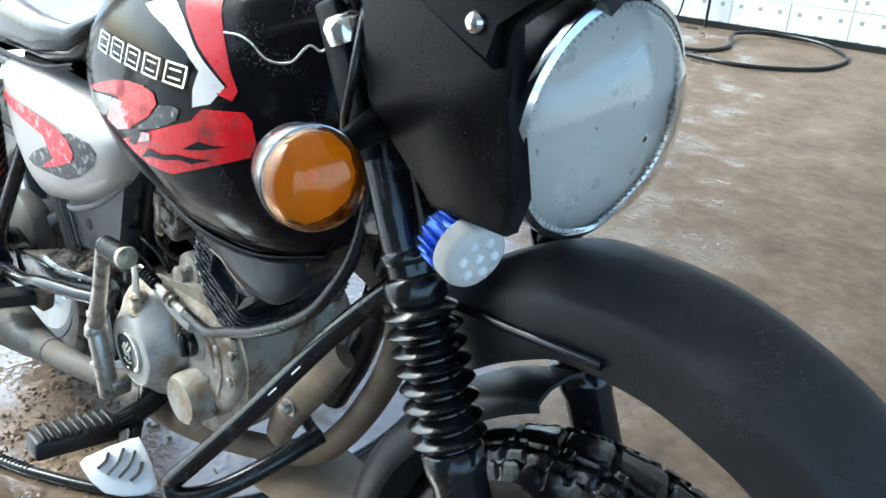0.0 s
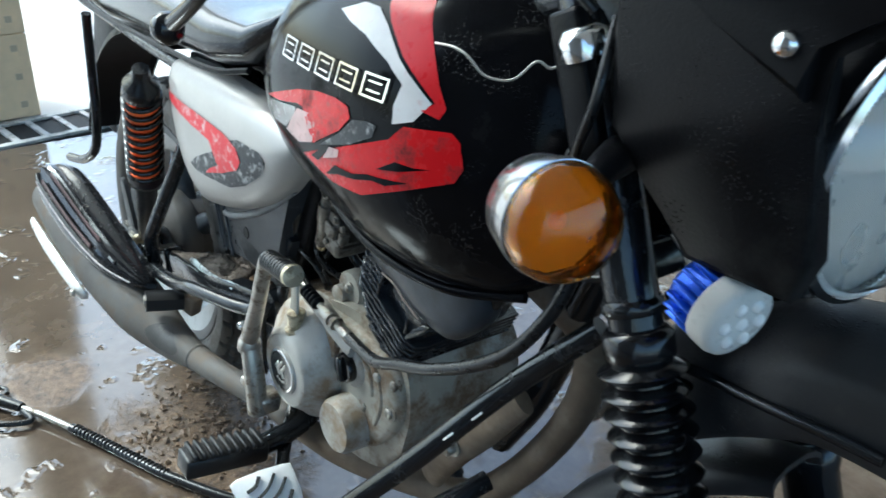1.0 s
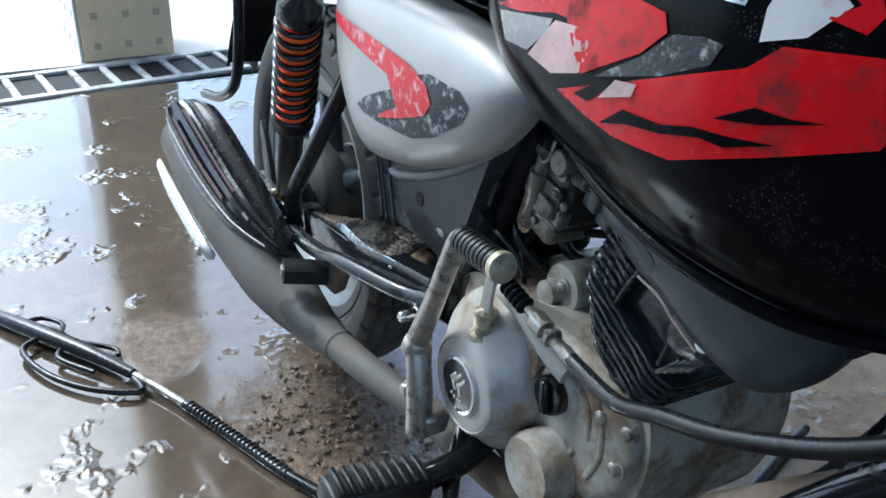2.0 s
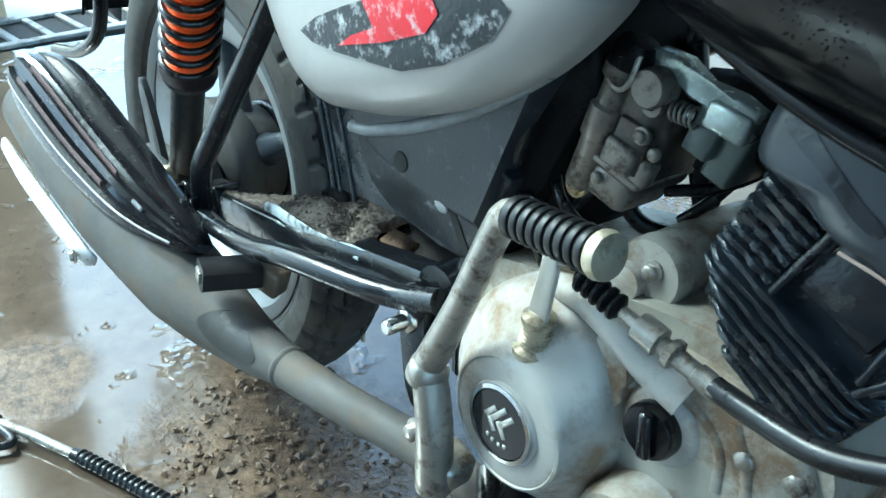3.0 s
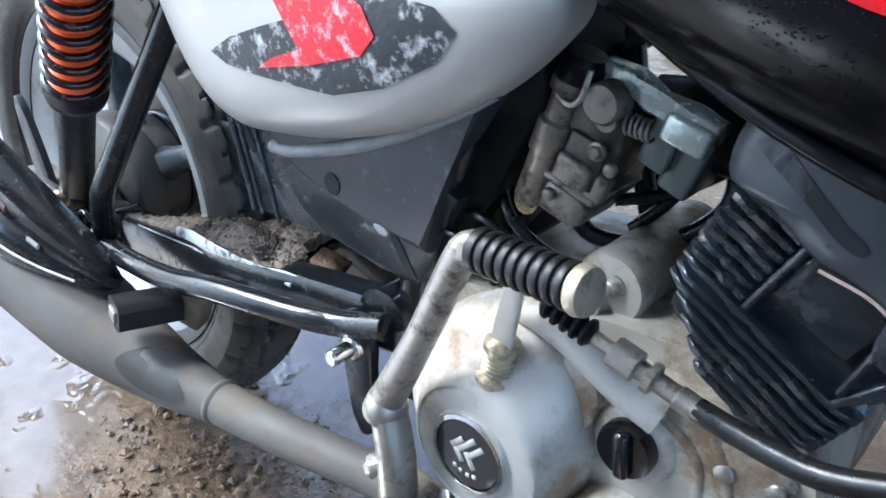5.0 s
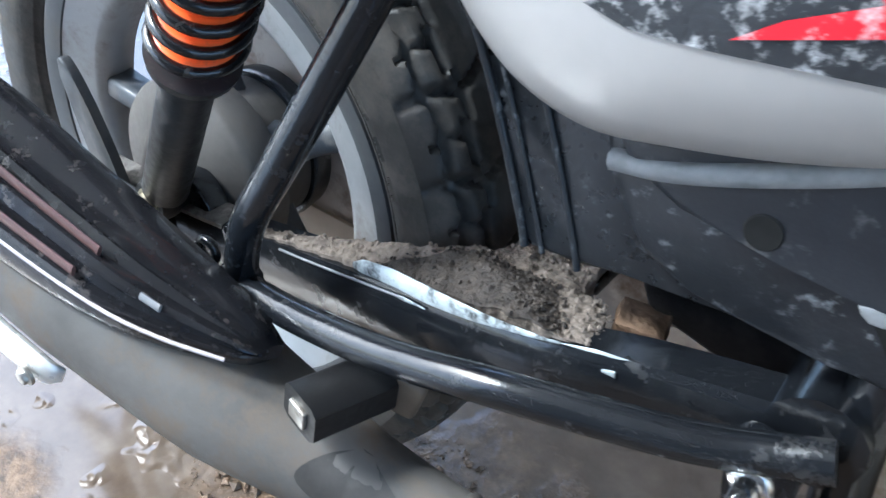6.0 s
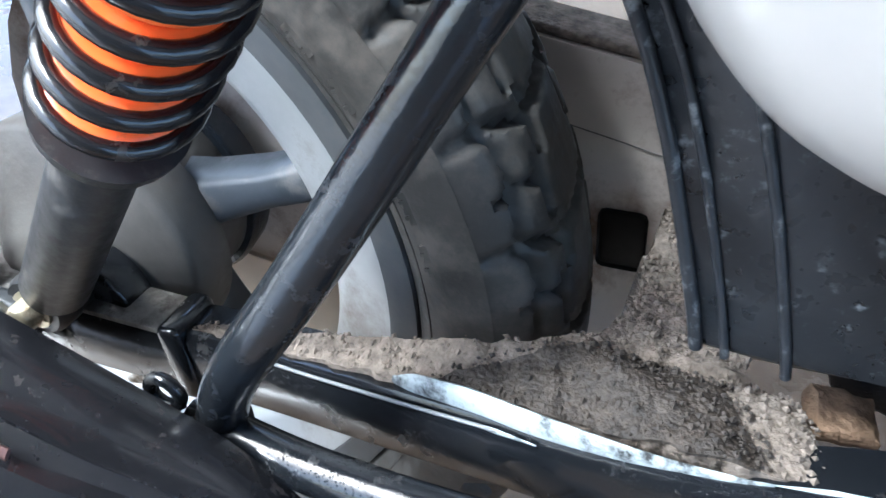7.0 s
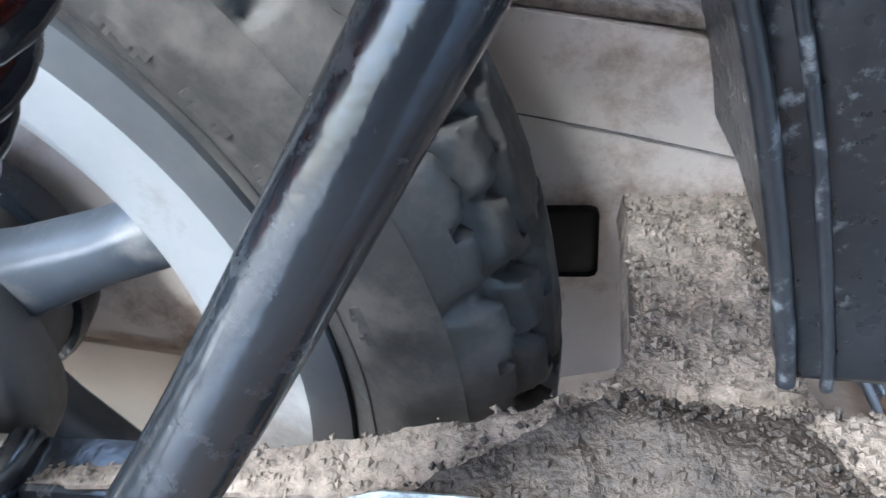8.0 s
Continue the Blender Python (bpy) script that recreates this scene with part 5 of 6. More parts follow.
def engine():
    e = part("engine", prism(rounded([(0.585, 0.34), (0.575, 0.42), (0.60, 0.455), (0.68, 0.475), (0.74, 0.49), (0.80, 0.495), (0.84, 0.485), (0.866, 0.45), (0.868, 0.39), (0.84, 0.32), (0.76, 0.285), (0.65, 0.29)]), 0.165, side(0.09), bev=0.012), alloy, bike, "dirty cast alloy crankcase")
    # right-hand cover with its round clutch dome
    rim_line = rounded([(0.622, 0.36), (0.618, 0.41), (0.64, 0.445), (0.68, 0.468), (0.73, 0.475), (0.79, 0.478), (0.84, 0.468), (0.86, 0.44), (0.862, 0.40), (0.838, 0.36), (0.80, 0.325), (0.74, 0.31), (0.67, 0.315)])
    cover = part("clutch_cover", dome(rim_line, [(1.0, 0.0), (1.0, 0.008), (0.985, 0.012), (0.93, 0.0155), (0.8, 0.017), (0.02, 0.017)], side(-0.07)), alloy, e, "muddy cast clutch cover")
    rows = []
    for keep, r0, y in ((1.0, 0, -0.072), (1.0, 0, -0.086), (0.98, 0, -0.0925), (0.92, 0, -0.099), (0.78, 0, -0.1055), (0.52, 0, -0.1125), (0.3, 0, -0.1195), (0.12, 0, -0.127), (0.0, 0.0485, -0.131), (0.0, 0.0465, -0.1318), (0.0, 0.0455, -0.1306), (0.0, 0.044, -0.1316), (0.0, 0.031, -0.132), (0.0, 0.03, -0.1345), (0.0, 0.001, -0.1345)):
        ring = []
        for k in range(72):
            a = 2 * math.pi * k / 72
            c, d = math.cos(a), math.sin(a)
            wide = (0.062 if c > 0 else 0.084), (0.09 if d > 0 else 0.078)
            out = 1 / math.hypot(c / wide[0], d / wide[1])
            r = keep * out + (1 - keep) * (r0 or 0.048)
            ring.append((0.684 + r * c, y, 0.388 + r * d))
        rows.append(ring)
    part("clutch_dome", rings(rows), alloy_bright, cover, "broad round clutch dome")
    part("seat_ledge", prism(rounded([(0.664, 0.424), (0.667, 0.44), (0.685, 0.447), (0.70, 0.44), (0.704, 0.425)], 3), 0.024, side(-0.098), bev=0.003), alloy_bright, cover)
    for pts in (((0.742, 0.448), (0.758, 0.455), (0.785, 0.453), (0.806, 0.438), (0.812, 0.41)), ((0.80, 0.39), (0.79, 0.372), (0.77, 0.362)), ((0.745, 0.40), (0.74, 0.375), (0.748, 0.352)), ((0.81, 0.46), (0.825, 0.435), (0.83, 0.405), (0.82, 0.375))):
        part("cast_rib", tube([(x, -0.0855, z) for x, z in pts], 0.0042, 8, 4), alloy, cover)
    for x, z in ((0.822, 0.442), (0.848, 0.408), (0.805, 0.345)):
        part("bolt_boss", lathe([(0.012, 0), (0.0105, 0.008), (0.0, 0.0085)], side(-0.078) @ place(x, z, 0), 18), alloy, cover)
    part("badge_ring", lathe([(0.0285, 0), (0.0285, 0.0022), (0.0255, 0.0026), (0.0252, 0)], side(-0.1343) @ place(0.684, 0.389, 0), 36), chrome, cover)
    badge = part("badge", lathe([(0.0252, 0), (0.0245, 0.0018), (0.0, 0.002)], side(-0.1346) @ place(0.684, 0.389, 0), 36), black_gloss, cover, "round black badge")
    for dx, dz, w, h, r in ((-0.0085, 0.006, 0.0042, 0.013, 38), (-0.001, 0.008, 0.0042, 0.018, 38), (0.0065, 0.006, 0.0042, 0.016, 38), (-0.006, -0.003, 0.0042, 0.011, -38), (0.003, -0.003, 0.0042, 0.013, -38), (-0.008, -0.0135, 0.003, 0.003, 0), (-0.003, -0.015, 0.003, 0.003, 0), (0.003, -0.015, 0.003, 0.003, 0), (0.008, -0.0135, 0.003, 0.003, 0)):
        part("badge_bar", box(w, h, 0.0012, side(-0.1368) @ place(0.684 + dx, 0.389 + dz, 0, 0, 0, -r), 0.0004, 1), white_tin, badge)
    # oil filler boss and its black cap
    part("boss", lathe([(0.031, -0.004), (0.027, 0.004), (0.0235, 0.0075), (0.0, 0.008)], side(-0.084) @ place(0.768, 0.4275, 0), 30), alloy_bright, cover)
    cap = part("oil_filler_cap", lathe([(0.0185, 0), (0.0185, 0.008), (0.017, 0.011), (0.0, 0.0115)], side(-0.0905) @ place(0.768, 0.4275, 0), 24), black_gloss, cover, "black plastic oil filler cap")
    part("grip", box(0.0095, 0.032, 0.008, side(-0.104) @ place(0.769, 0.4285, 0, 0, 0, 12), 0.003), black_gloss, cap)
    # oil filter cover, low at the front
    part("filter_cover", lathe([(0.036, -0.02), (0.035, 0.012), (0.031, 0.018), (0.0, 0.019)], side(-0.098) @ place(0.775, 0.352, 0), 36), alloy_bright, cover, "round oil filter cover")
    part("raised_pad", prism(rounded([(0.705, 0.432), (0.712, 0.462), (0.735, 0.466), (0.745, 0.44), (0.735, 0.42), (0.715, 0.415)]), 0.014, side(-0.083), bev=0.004), alloy, cover)
    for p in ((0.739, -0.087, 0.443), (0.822, -0.083, 0.442), (0.848, -0.083, 0.408), (0.805, -0.084, 0.345), (0.85, -0.08, 0.445)):
        bolt("cover_bolt", p, 0.0068, 0.007, cover)
    # clutch release: spring-wound post, flat arm, cable with its adjuster
    post = part("release_post", lathe([(0.016, -0.012), (0.015, 0.004), (0.0105, 0.006), (0.0105, 0.022), (0.0115, 0.024), (0.0115, 0.028), (0.006, 0.031), (0.0, 0.032)], along((0.684, -0.114, 0.440), (0.685, -0.118, 0.50)), 22), brass_pale, cover, "release post with a wound spring")
    for k in range(5):
        part("spring_turn", lathe([(0.0095, -0.0016), (0.0118, 0), (0.0095, 0.0016)], along((0.684, -0.1146, 0.4485 + 0.0034 * k), (0.6855, -0.119, 0.52)), 18), brass_pale, post)
    part("release_arm", prism([(-0.008, -0.004), (0.008, -0.004), (0.0075, 0.04), (0.003, 0.047), (-0.006, 0.045)], 0.003, side(-0.117) @ place(0.685, 0.467, 0, 0, 0, -3), bev=0.001), white_tin, post, "flat pale release arm")
    part("hook", tube([(0.688, -0.116, 0.506), (0.70, -0.118, 0.516), (0.711, -0.118, 0.516), (0.712, -0.118, 0.511)], 0.0022, 6), steel, post)
    part("cable_stay", tube([(0.672, -0.09, 0.476), (0.70, -0.096, 0.484), (0.73, -0.097, 0.477), (0.755, -0.095, 0.466), (0.78, -0.09, 0.458)], [0.009, 0.0105, 0.0105, 0.011, 0.013], 14, 5), alloy_bright, cover, "cast cable stay")
    boot = [(0.004, 0)]
    for k in range(5):
        boot += [(0.0085, 0.004 + 0.0065 * k), (0.0085, 0.006 + 0.0065 * k), (0.0052, 0.0085 + 0.0065 * k)]
    part("boot", lathe(boot, along((0.708, -0.118, 0.512), (0.80, -0.118, 0.497)), 16), black_plastic, cover, "small rubber boot")
    cm = along((0.743, -0.118, 0.5065), (0.81, -0.118, 0.4955))
    part("adjuster", lathe([(0.004, 0), (0.004, 0.012), (0.009, 0.0125), (0.009, 0.028), (0.0055, 0.029), (0.0055, 0.034), (0.009, 0.0345), (0.009, 0.039), (0.0055, 0.04), (0.0055, 0.052), (0.0068, 0.053), (0.0068, 0.068)], cm, 8), steel, cover, "steel cable adjuster")
    part("clutch_cable", tube([(0.806, -0.118, 0.4965), (0.83, -0.12, 0.497), (0.87, -0.125, 0.503), (0.91, -0.125, 0.522), (0.96, -0.125, 0.545), (1.02, -0.12, 0.583), (1.062, -0.115, 0.625), (1.085, -0.1, 0.68), (1.09, -0.09, 0.75), (1.08, -0.08, 0.85)], 0.0066, 10), hose_mat, bike, "black clutch cable sheath")
    # starter motor
    st = part("starter_motor", lathe([(0.022, 0.0), (0.023, 0.004), (0.023, 0.094), (0.0222, 0.096), (0.0222, 0.0975), (0.0238, 0.0985), (0.0238, 0.109), (0.0222, 0.1125), (0.0, 0.113)], side(0.05) @ place(0.7185, 0.5, 0), 40), alloy, e, "round pale starter motor")
    part("end_boss", lathe([(0.0125, 0), (0.012, 0.01), (0.0, 0.012)], side(-0.062) @ place(0.708, 0.491, 0), 20), alloy_bright, st)
    bolt("starter_bolt", (0.722, -0.063, 0.504), 0.0058, 0.006, st)
    bolt("starter_bolt", (0.7, -0.063, 0.48), 0.0058, 0.006, st)
    part("terminal_boot", tube([(0.6905, 0.038, 0.512), (0.6905, 0.038, 0.526), (0.686, 0.038, 0.534), (0.677, 0.036, 0.532)], [0.007, 0.0085, 0.0085, 0.006], 12, 4), black_plastic, st, "black terminal boot")
    part("terminal", lathe([(0.009, -0.012), (0.009, 0.004), (0.006, 0.006), (0.006, 0.012)], place(0.6905, 0.038, 0.504), 8), brass, st)
    # finned barrel and head, leaning forward
    bl = Matrix.Translation((0.805, 0, 0.487)) @ pose(0, 0, 0, 0, 26, 0)
    barrel = part("cylinder_barrel", box(0.104, 0.134, 0.13, bl @ place(-0.004, 0, 0.062), 0.008), engine_black, e, "black painted cylinder")
    rng = random.Random(5)
    for k in range(16):
        v = -0.006 + 0.0075 * k
        rear = float(np.interp(v, [-0.008, 0.014, 0.0235, 0.10, 0.115], [-0.02, -0.051, -0.066, -0.0745, -0.07]))
        front = 0.052 if v < 0.043 else float(np.interp(v, [0.043, 0.095, 0.107], [-0.026, -0.028, -0.05]))
        n = 12
        edge = [(rear + (front - rear) * i / n, -0.080 + rng.uniform(-0.0012, 0.0012) + (0.006 if i in (0, n) else 0.0)) for i in range(n + 1)]
        fin = prism(edge + [(front + 0.002, -0.06), (front + 0.002, 0.078), (rear, 0.078)], 0.0036, bl @ place(0, 0, v), bev=0.0011, seg=1)
        part("fin", fin, engine_black, barrel, "black cooling fin")
    for v0, v1, u0, u1 in ((0.046, 0.094, -0.0255, -0.0275), (0.05, 0.102, 0.034, 0.024)):
        part("fin_frame", tube([bl @ Vector((u0, -0.079, v0)), bl @ Vector(((u0 + u1) / 2, -0.0805, (v0 + v1) / 2)), bl @ Vector((u1, -0.079, v1))], 0.0026, 8, 3), engine_black, barrel)
    head = part("cylinder_head", prism(rounded([(-0.062, 0.0), (-0.066, 0.05), (-0.045, 0.085), (0.03, 0.09), (0.075, 0.06), (0.08, 0.02), (0.06, -0.002)], 4), 0.156, bl @ place(0.008, 0.078, 0.138) @ Matrix(((1, 0, 0, 0), (0, 0, -1, 0), (0, 1, 0, 0), (0, 0, 0, 1))), bev=0.012, seg=3), engine_black, e, "black cylinder head cover")
    shell = rounded([(0.776, 0.612), (0.80, 0.602), (0.825, 0.586), (0.845, 0.582), (0.87, 0.573), (0.905, 0.561), (0.95, 0.56), (0.985, 0.60), (0.98, 0.645), (0.93, 0.672), (0.85, 0.672), (0.79, 0.655)], 5)
    shroud = part("shroud", dome(shell, [(0.98, 0.0), (1.0, 0.012), (1.0, 0.02), (0.97, 0.027), (0.88, 0.032), (0.6, 0.035), (0.02, 0.036)], side(-0.066)), shroud_paint, head, "smooth black side shroud")
    # The shroud stays smooth; its groove's shade is a darker film.
    part("groove", draped(rounded([(0.789, 0.6325), (0.800, 0.6365), (0.812, 0.6285), (0.8255, 0.619), (0.837, 0.611), (0.849, 0.604), (0.846, 0.5985), (0.834, 0.603), (0.822, 0.6115), (0.808, 0.6195), (0.798, 0.625)], 3), shroud, 0.0006), engine_black, shroud, "shade of the pressed groove, a darker film")
    part("side_plate", prism([(0.807, 0.546), (0.827, 0.583), (0.871, 0.571), (0.854, 0.529)], 0.006, side(-0.066), bev=0.0015), engine_black, barrel, "plain plate over the fins")
    part("shroud_tab", prism(rounded([(0.865, 0.545), (0.895, 0.545), (0.912, 0.56), (0.905, 0.59), (0.87, 0.58)], 3), 0.006, side(-0.081), bev=0.001), engine_black, head)
    part("tab_rivet", lathe([(0.006, 0), (0.005, 0.002), (0, 0.0025)], side(-0.0875) @ place(0.896, 0.562, 0), 14), white_metal, head, "bright rivet")
    for k in range(5):
        part("louvre", box(0.005, 0.008, 0.03, place(0.866 + 0.0065 * k, -0.076, 0.520 + 0.005 * k, 0, 40, 0), 0.0015), engine_black, head)
    bolt("head_bolt", (0.784, -0.065, 0.624), 0.0095, 0.008, head, chrome)
    part("wire", tube([(0.832, -0.096, 0.583), (0.856, -0.097, 0.58), (0.874, -0.098, 0.572), (0.9, -0.098, 0.562)], 0.0010, 6), wire_tan, head, "thin pale wire")
    # carburettor
    cbm = Matrix.Translation((0.683, -0.035, 0.578)) @ pose(0, 0, 0, 0, 12, 0)
    carb = part("carburettor", box(0.042, 0.056, 0.07, cbm, 0.006), carb_dark, bike, "grimy carburettor with brass screws")
    part("float_bowl", box(0.038, 0.05, 0.026, cbm @ place(-0.003, -0.004, -0.038), 0.007), carb_metal, carb)
    part("bowl_flange", box(0.047, 0.06, 0.005, cbm @ place(-0.002, -0.002, -0.024), 0.002), carb_metal, carb)
    part("slide_tower", lathe([(0.0075, -0.052), (0.0095, -0.048), (0.0095, -0.015), (0.0115, -0.013), (0.0115, 0.008), (0.009, 0.01), (0.009, 0.026), (0.012, 0.028), (0.012, 0.036), (0.0, 0.041)], cbm @ place(-0.022, -0.026, 0.0), 22), carb_metal, carb)
    part("tower_cap", lathe([(0.0135, 0.0), (0.0145, 0.01), (0.0115, 0.016)], cbm @ place(-0.02, -0.024, 0.036), 20), black_plastic, carb)
    part("top_plate", prism([(0.661, 0.611), (0.664, 0.618), (0.684, 0.632), (0.705, 0.631), (0.7215, 0.6225), (0.742, 0.6215), (0.757, 0.6165), (0.757, 0.611), (0.728, 0.613), (0.713, 0.6105), (0.70, 0.6225), (0.684, 0.622), (0.679, 0.612)], 0.012, side(-0.047), bev=0.0025), zinc_green, carb, "pale zinc throttle bracket")
    part("cable_drum", box(0.028, 0.022, 0.017, place(0.741, -0.052, 0.607, 0, 8, 0), 0.003), zinc_green, carb, "grey green cable housing")
    part("link_block", box(0.018, 0.018, 0.032, place(0.7255, -0.046, 0.595, 0, 14, 0), 0.002), zinc_dark, carb)
    part("spigot", lathe([(0.012, 0), (0.012, 0.014), (0.0105, 0.016), (0, 0.0165)], side(-0.056) @ place(0.694, 0.612, 0), 22), carb_metal, carb)
    part("wire_clip", tube([(0.662, -0.068, 0.618), (0.665, -0.07, 0.61), (0.675, -0.072, 0.606), (0.682, -0.072, 0.612), (0.684, -0.07, 0.628)], 0.0018, 6), steel, carb)
    bolt("idle_screw", (0.696, -0.068, 0.584), 0.0042, 0.005, carb, carb_metal)
    bolt("drain_screw", (0.651, -0.062, 0.532), 0.0062, 0.005, carb, brass)
    part("face_plate", box(0.026, 0.004, 0.03, cbm @ place(0.004, -0.0295, -0.004), 0.0015), carb_dark, carb)
    part("pump_block", box(0.024, 0.012, 0.018, cbm @ place(0.002, -0.03, -0.012), 0.003), carb_metal, carb, "dull alloy pump block")
    part("boss", box(0.014, 0.012, 0.018, place(0.697, -0.06, 0.560, 0, 14, 0), 0.003), carb_metal, carb)
    for q in ((0.668, 0.545), (0.705, 0.575), (0.676, 0.614)):
        part("screw", lathe([(0.0042, 0), (0.0042, 0.003), (0.0032, 0.0042), (0.0, 0.0044)], side(-0.064) @ place(q[0], q[1], 0), 14), carb_metal, carb)
    part("throttle_spring", tube([(0.705 + 0.0006 * k, -0.058 + 0.006 * math.cos(k * 1.1), 0.602 + 0.006 * math.sin(k * 1.1)) for k in range(30)], 0.001, 6, 2), steel, carb)
    part("jet_plug", lathe([(0.007, 0), (0.007, 0.004), (0.0035, 0.0042), (0.0033, 0.001)], side(-0.064) @ place(0.697, 0.603, 0), 18), carb_metal, carb)
    part("inlet_rubber", tube([(0.705, -0.02, 0.595), (0.735, -0.015, 0.60), (0.765, -0.01, 0.60)], 0.026, 18, 4), black_plastic, bike, "black inlet rubber")
    part("insulator_block", box(0.02, 0.04, 0.05, place(0.74, -0.028, 0.59, 0, 14, 0), 0.003), zinc_dark, carb)
    part("air_duct", tube([(0.66, -0.02, 0.58), (0.63, -0.015, 0.575), (0.60, -0.01, 0.57)], 0.028, 18, 4), black_plastic, bike)
    part("overflow_hose", tube([(0.66, -0.03, 0.53), (0.68, -0.02, 0.505), (0.72, 0.0, 0.51), (0.75, 0.01, 0.545), (0.74, 0.02, 0.585)], 0.006, 8), hose_mat, bike)
    part("vent_hose", tube([(0.655, -0.045, 0.53), (0.64, -0.05, 0.50), (0.645, -0.045, 0.47), (0.66, -0.03, 0.45)], 0.0035, 8), hose_mat, bike)
    part("vent_hose", tube([(0.60, -0.06, 0.50), (0.625, -0.075, 0.515), (0.65, -0.07, 0.505), (0.66, -0.06, 0.48), (0.65, -0.05, 0.45)], 0.003, 8), hose_mat, bike)
    part("vent_hose", tube([(0.59, -0.07, 0.485), (0.61, -0.085, 0.50), (0.635, -0.08, 0.49), (0.64, -0.065, 0.46)], 0.0025, 8), hose_mat, bike)
    for pts in (((0.69, -0.02, 0.535), (0.72, -0.01, 0.548), (0.75, 0.0, 0.575), (0.765, 0.005, 0.6)), ((0.70, -0.01, 0.515), (0.715, -0.005, 0.535), (0.728, 0.0, 0.56)), ((0.62, -0.05, 0.53), (0.64, -0.06, 0.515), (0.665, -0.055, 0.50), (0.69, -0.04, 0.49))):
        part("drain_hose", tube(pts, 0.0042, 8), hose_mat, bike)
    part("breather_tube", tube([(0.66, 0.02, 0.62), (0.70, 0.03, 0.50), (0.76, 0.03, 0.50), (0.80, 0.03, 0.58)], 0.008, 8), hose_mat, bike)


alloy_bright = mat("wet bright alloy", (0.45, 0.43, 0.39), 0.42, metal=0.15, vary=0.12, bump=0.08, grain=300, dirt=(0.27, 0.2, 0.13), dirt_amount=0.42, dirt_scale=14)
black_gloss = mat("glossy black plastic", (0.006, 0.006, 0.007), 0.15, bump=0.05, coat=0.3)
brass_pale = mat("pale tinned brass", (0.5, 0.45, 0.33), 0.35, metal=0.6, vary=0.15, dirt=(0.25, 0.2, 0.14), dirt_amount=0.3, dirt_scale=60)
shroud_paint = mat("dusty black shroud", (0.032, 0.037, 0.045), 0.33, vary=0.4, scale=24, bump=0.12, spec=0.5, dirt=(0.05, 0.046, 0.042), dirt_amount=0.25)
wire_tan = mat("brownish wire", (0.32, 0.24, 0.2), 0.5, vary=0.2)
carb_dark = mat("oily carburettor body", (0.03, 0.025, 0.02), 0.35, metal=0.3, vary=0.4, scale=50, dirt=(0.14, 0.11, 0.085), dirt_amount=0.3, dirt_scale=60)
zinc_dark = mat("dark grey zinc", (0.1, 0.115, 0.11), 0.35, metal=0.3, vary=0.2)
white_tin = mat("tinned plate", (0.6, 0.58, 0.52), 0.35, metal=0.5, vary=0.1)
zinc_green = mat("grey green zinc", (0.34, 0.38, 0.36), 0.26, metal=0.5, vary=0.15)


def frame_tubes():
    part("down_tube", tube([(1.09, 0, 0.88), (1.05, 0, 0.70), (0.99, 0, 0.50), (0.94, 0, 0.40)], 0.019, 14), frame_paint, bike)
    part("top_tube", tube([(1.09, 0, 0.86), (0.9, 0, 0.74), (0.65, 0, 0.69), (0.3, 0, 0.68)], 0.019, 14), frame_paint, bike)
    for y in (-0.075, 0.075):
        part("seat_tube", tube([(0.62, y, 0.66), (0.60, y * 0.9, 0.56), (0.575, y * 0.9, 0.44), (0.585, y * 0.9, 0.34)], 0.015, 12), frame_paint, bike)
        part("rear_tube", tube([(0.62, y, 0.69), (0.3, y * 1.2, 0.68), (-0.15, y * 1.2, 0.70)], 0.011, 12), frame_paint, bike)
        part("gusset_tube", tube([(1.07, y * 0.5, 0.78), (1.0, y, 0.64), (0.93, y * 0.8, 0.56)], 0.009, 10), frame_paint, bike)
    guard = part("leg_guard", tube([(1.09, -0.05, 0.635), (1.03, -0.085, 0.555), (0.97, -0.14, 0.455), (0.915, -0.188, 0.37), (0.898, -0.196, 0.348), (0.91, -0.196, 0.335), (0.94, -0.17, 0.345), (0.965, -0.12, 0.368), (0.98, -0.05, 0.39)], 0.0112, 14), frame_paint, bike, "black tubular leg guard, scratched")
    for t in (0.42, 0.53):
        p = Vector((1.09, -0.05, 0.635)).lerp(Vector((0.915, -0.188, 0.37)), t)
        part("label_mark", box(0.014, 0.0015, 0.0025, along(p + Vector((0.006, -0.0105, 0.004)), Vector((0.915, -0.188, 0.37))) @ pose(0, 0, 0, 0, 90, 0), 0.0005, 1), white_metal, guard)
    part("leg_guard", tube([(1.09, 0.05, 0.635), (1.03, 0.085, 0.555), (0.97, 0.14, 0.455), (0.915, 0.188, 0.37), (0.91, 0.196, 0.335), (0.98, 0.135, 0.425), (1.03, 0.07, 0.515)], 0.0115, 14), frame_paint, bike, "black tubular leg guard, scratched")
    part("mount_bracket", tube([(1.0, -0.035, 0.50), (0.955, -0.04, 0.44), (0.905, -0.04, 0.375), (0.878, -0.04, 0.32)], [0.016, 0.022, 0.024, 0.018], 14, 5, flat=0.6), header_rust, bike, "muddy brown engine mount")
    bolt("mount_bolt", (0.925, -0.055, 0.40), 0.009, 0.012, bike, steel)
    part("skid_plate", prism([(0.98, -0.06), (0.98, 0.06), (0.86, 0.07), (0.86, -0.07)], 0.004, place(0, 0, 0.25)), header_rust, bike, "rusty strap under the header")
    part("side_stand", tube([(0.60, 0.10, 0.30), (0.62, 0.17, 0.15), (0.63, 0.235, 0.015)], 0.011, 10, 1), frame_paint, bike)


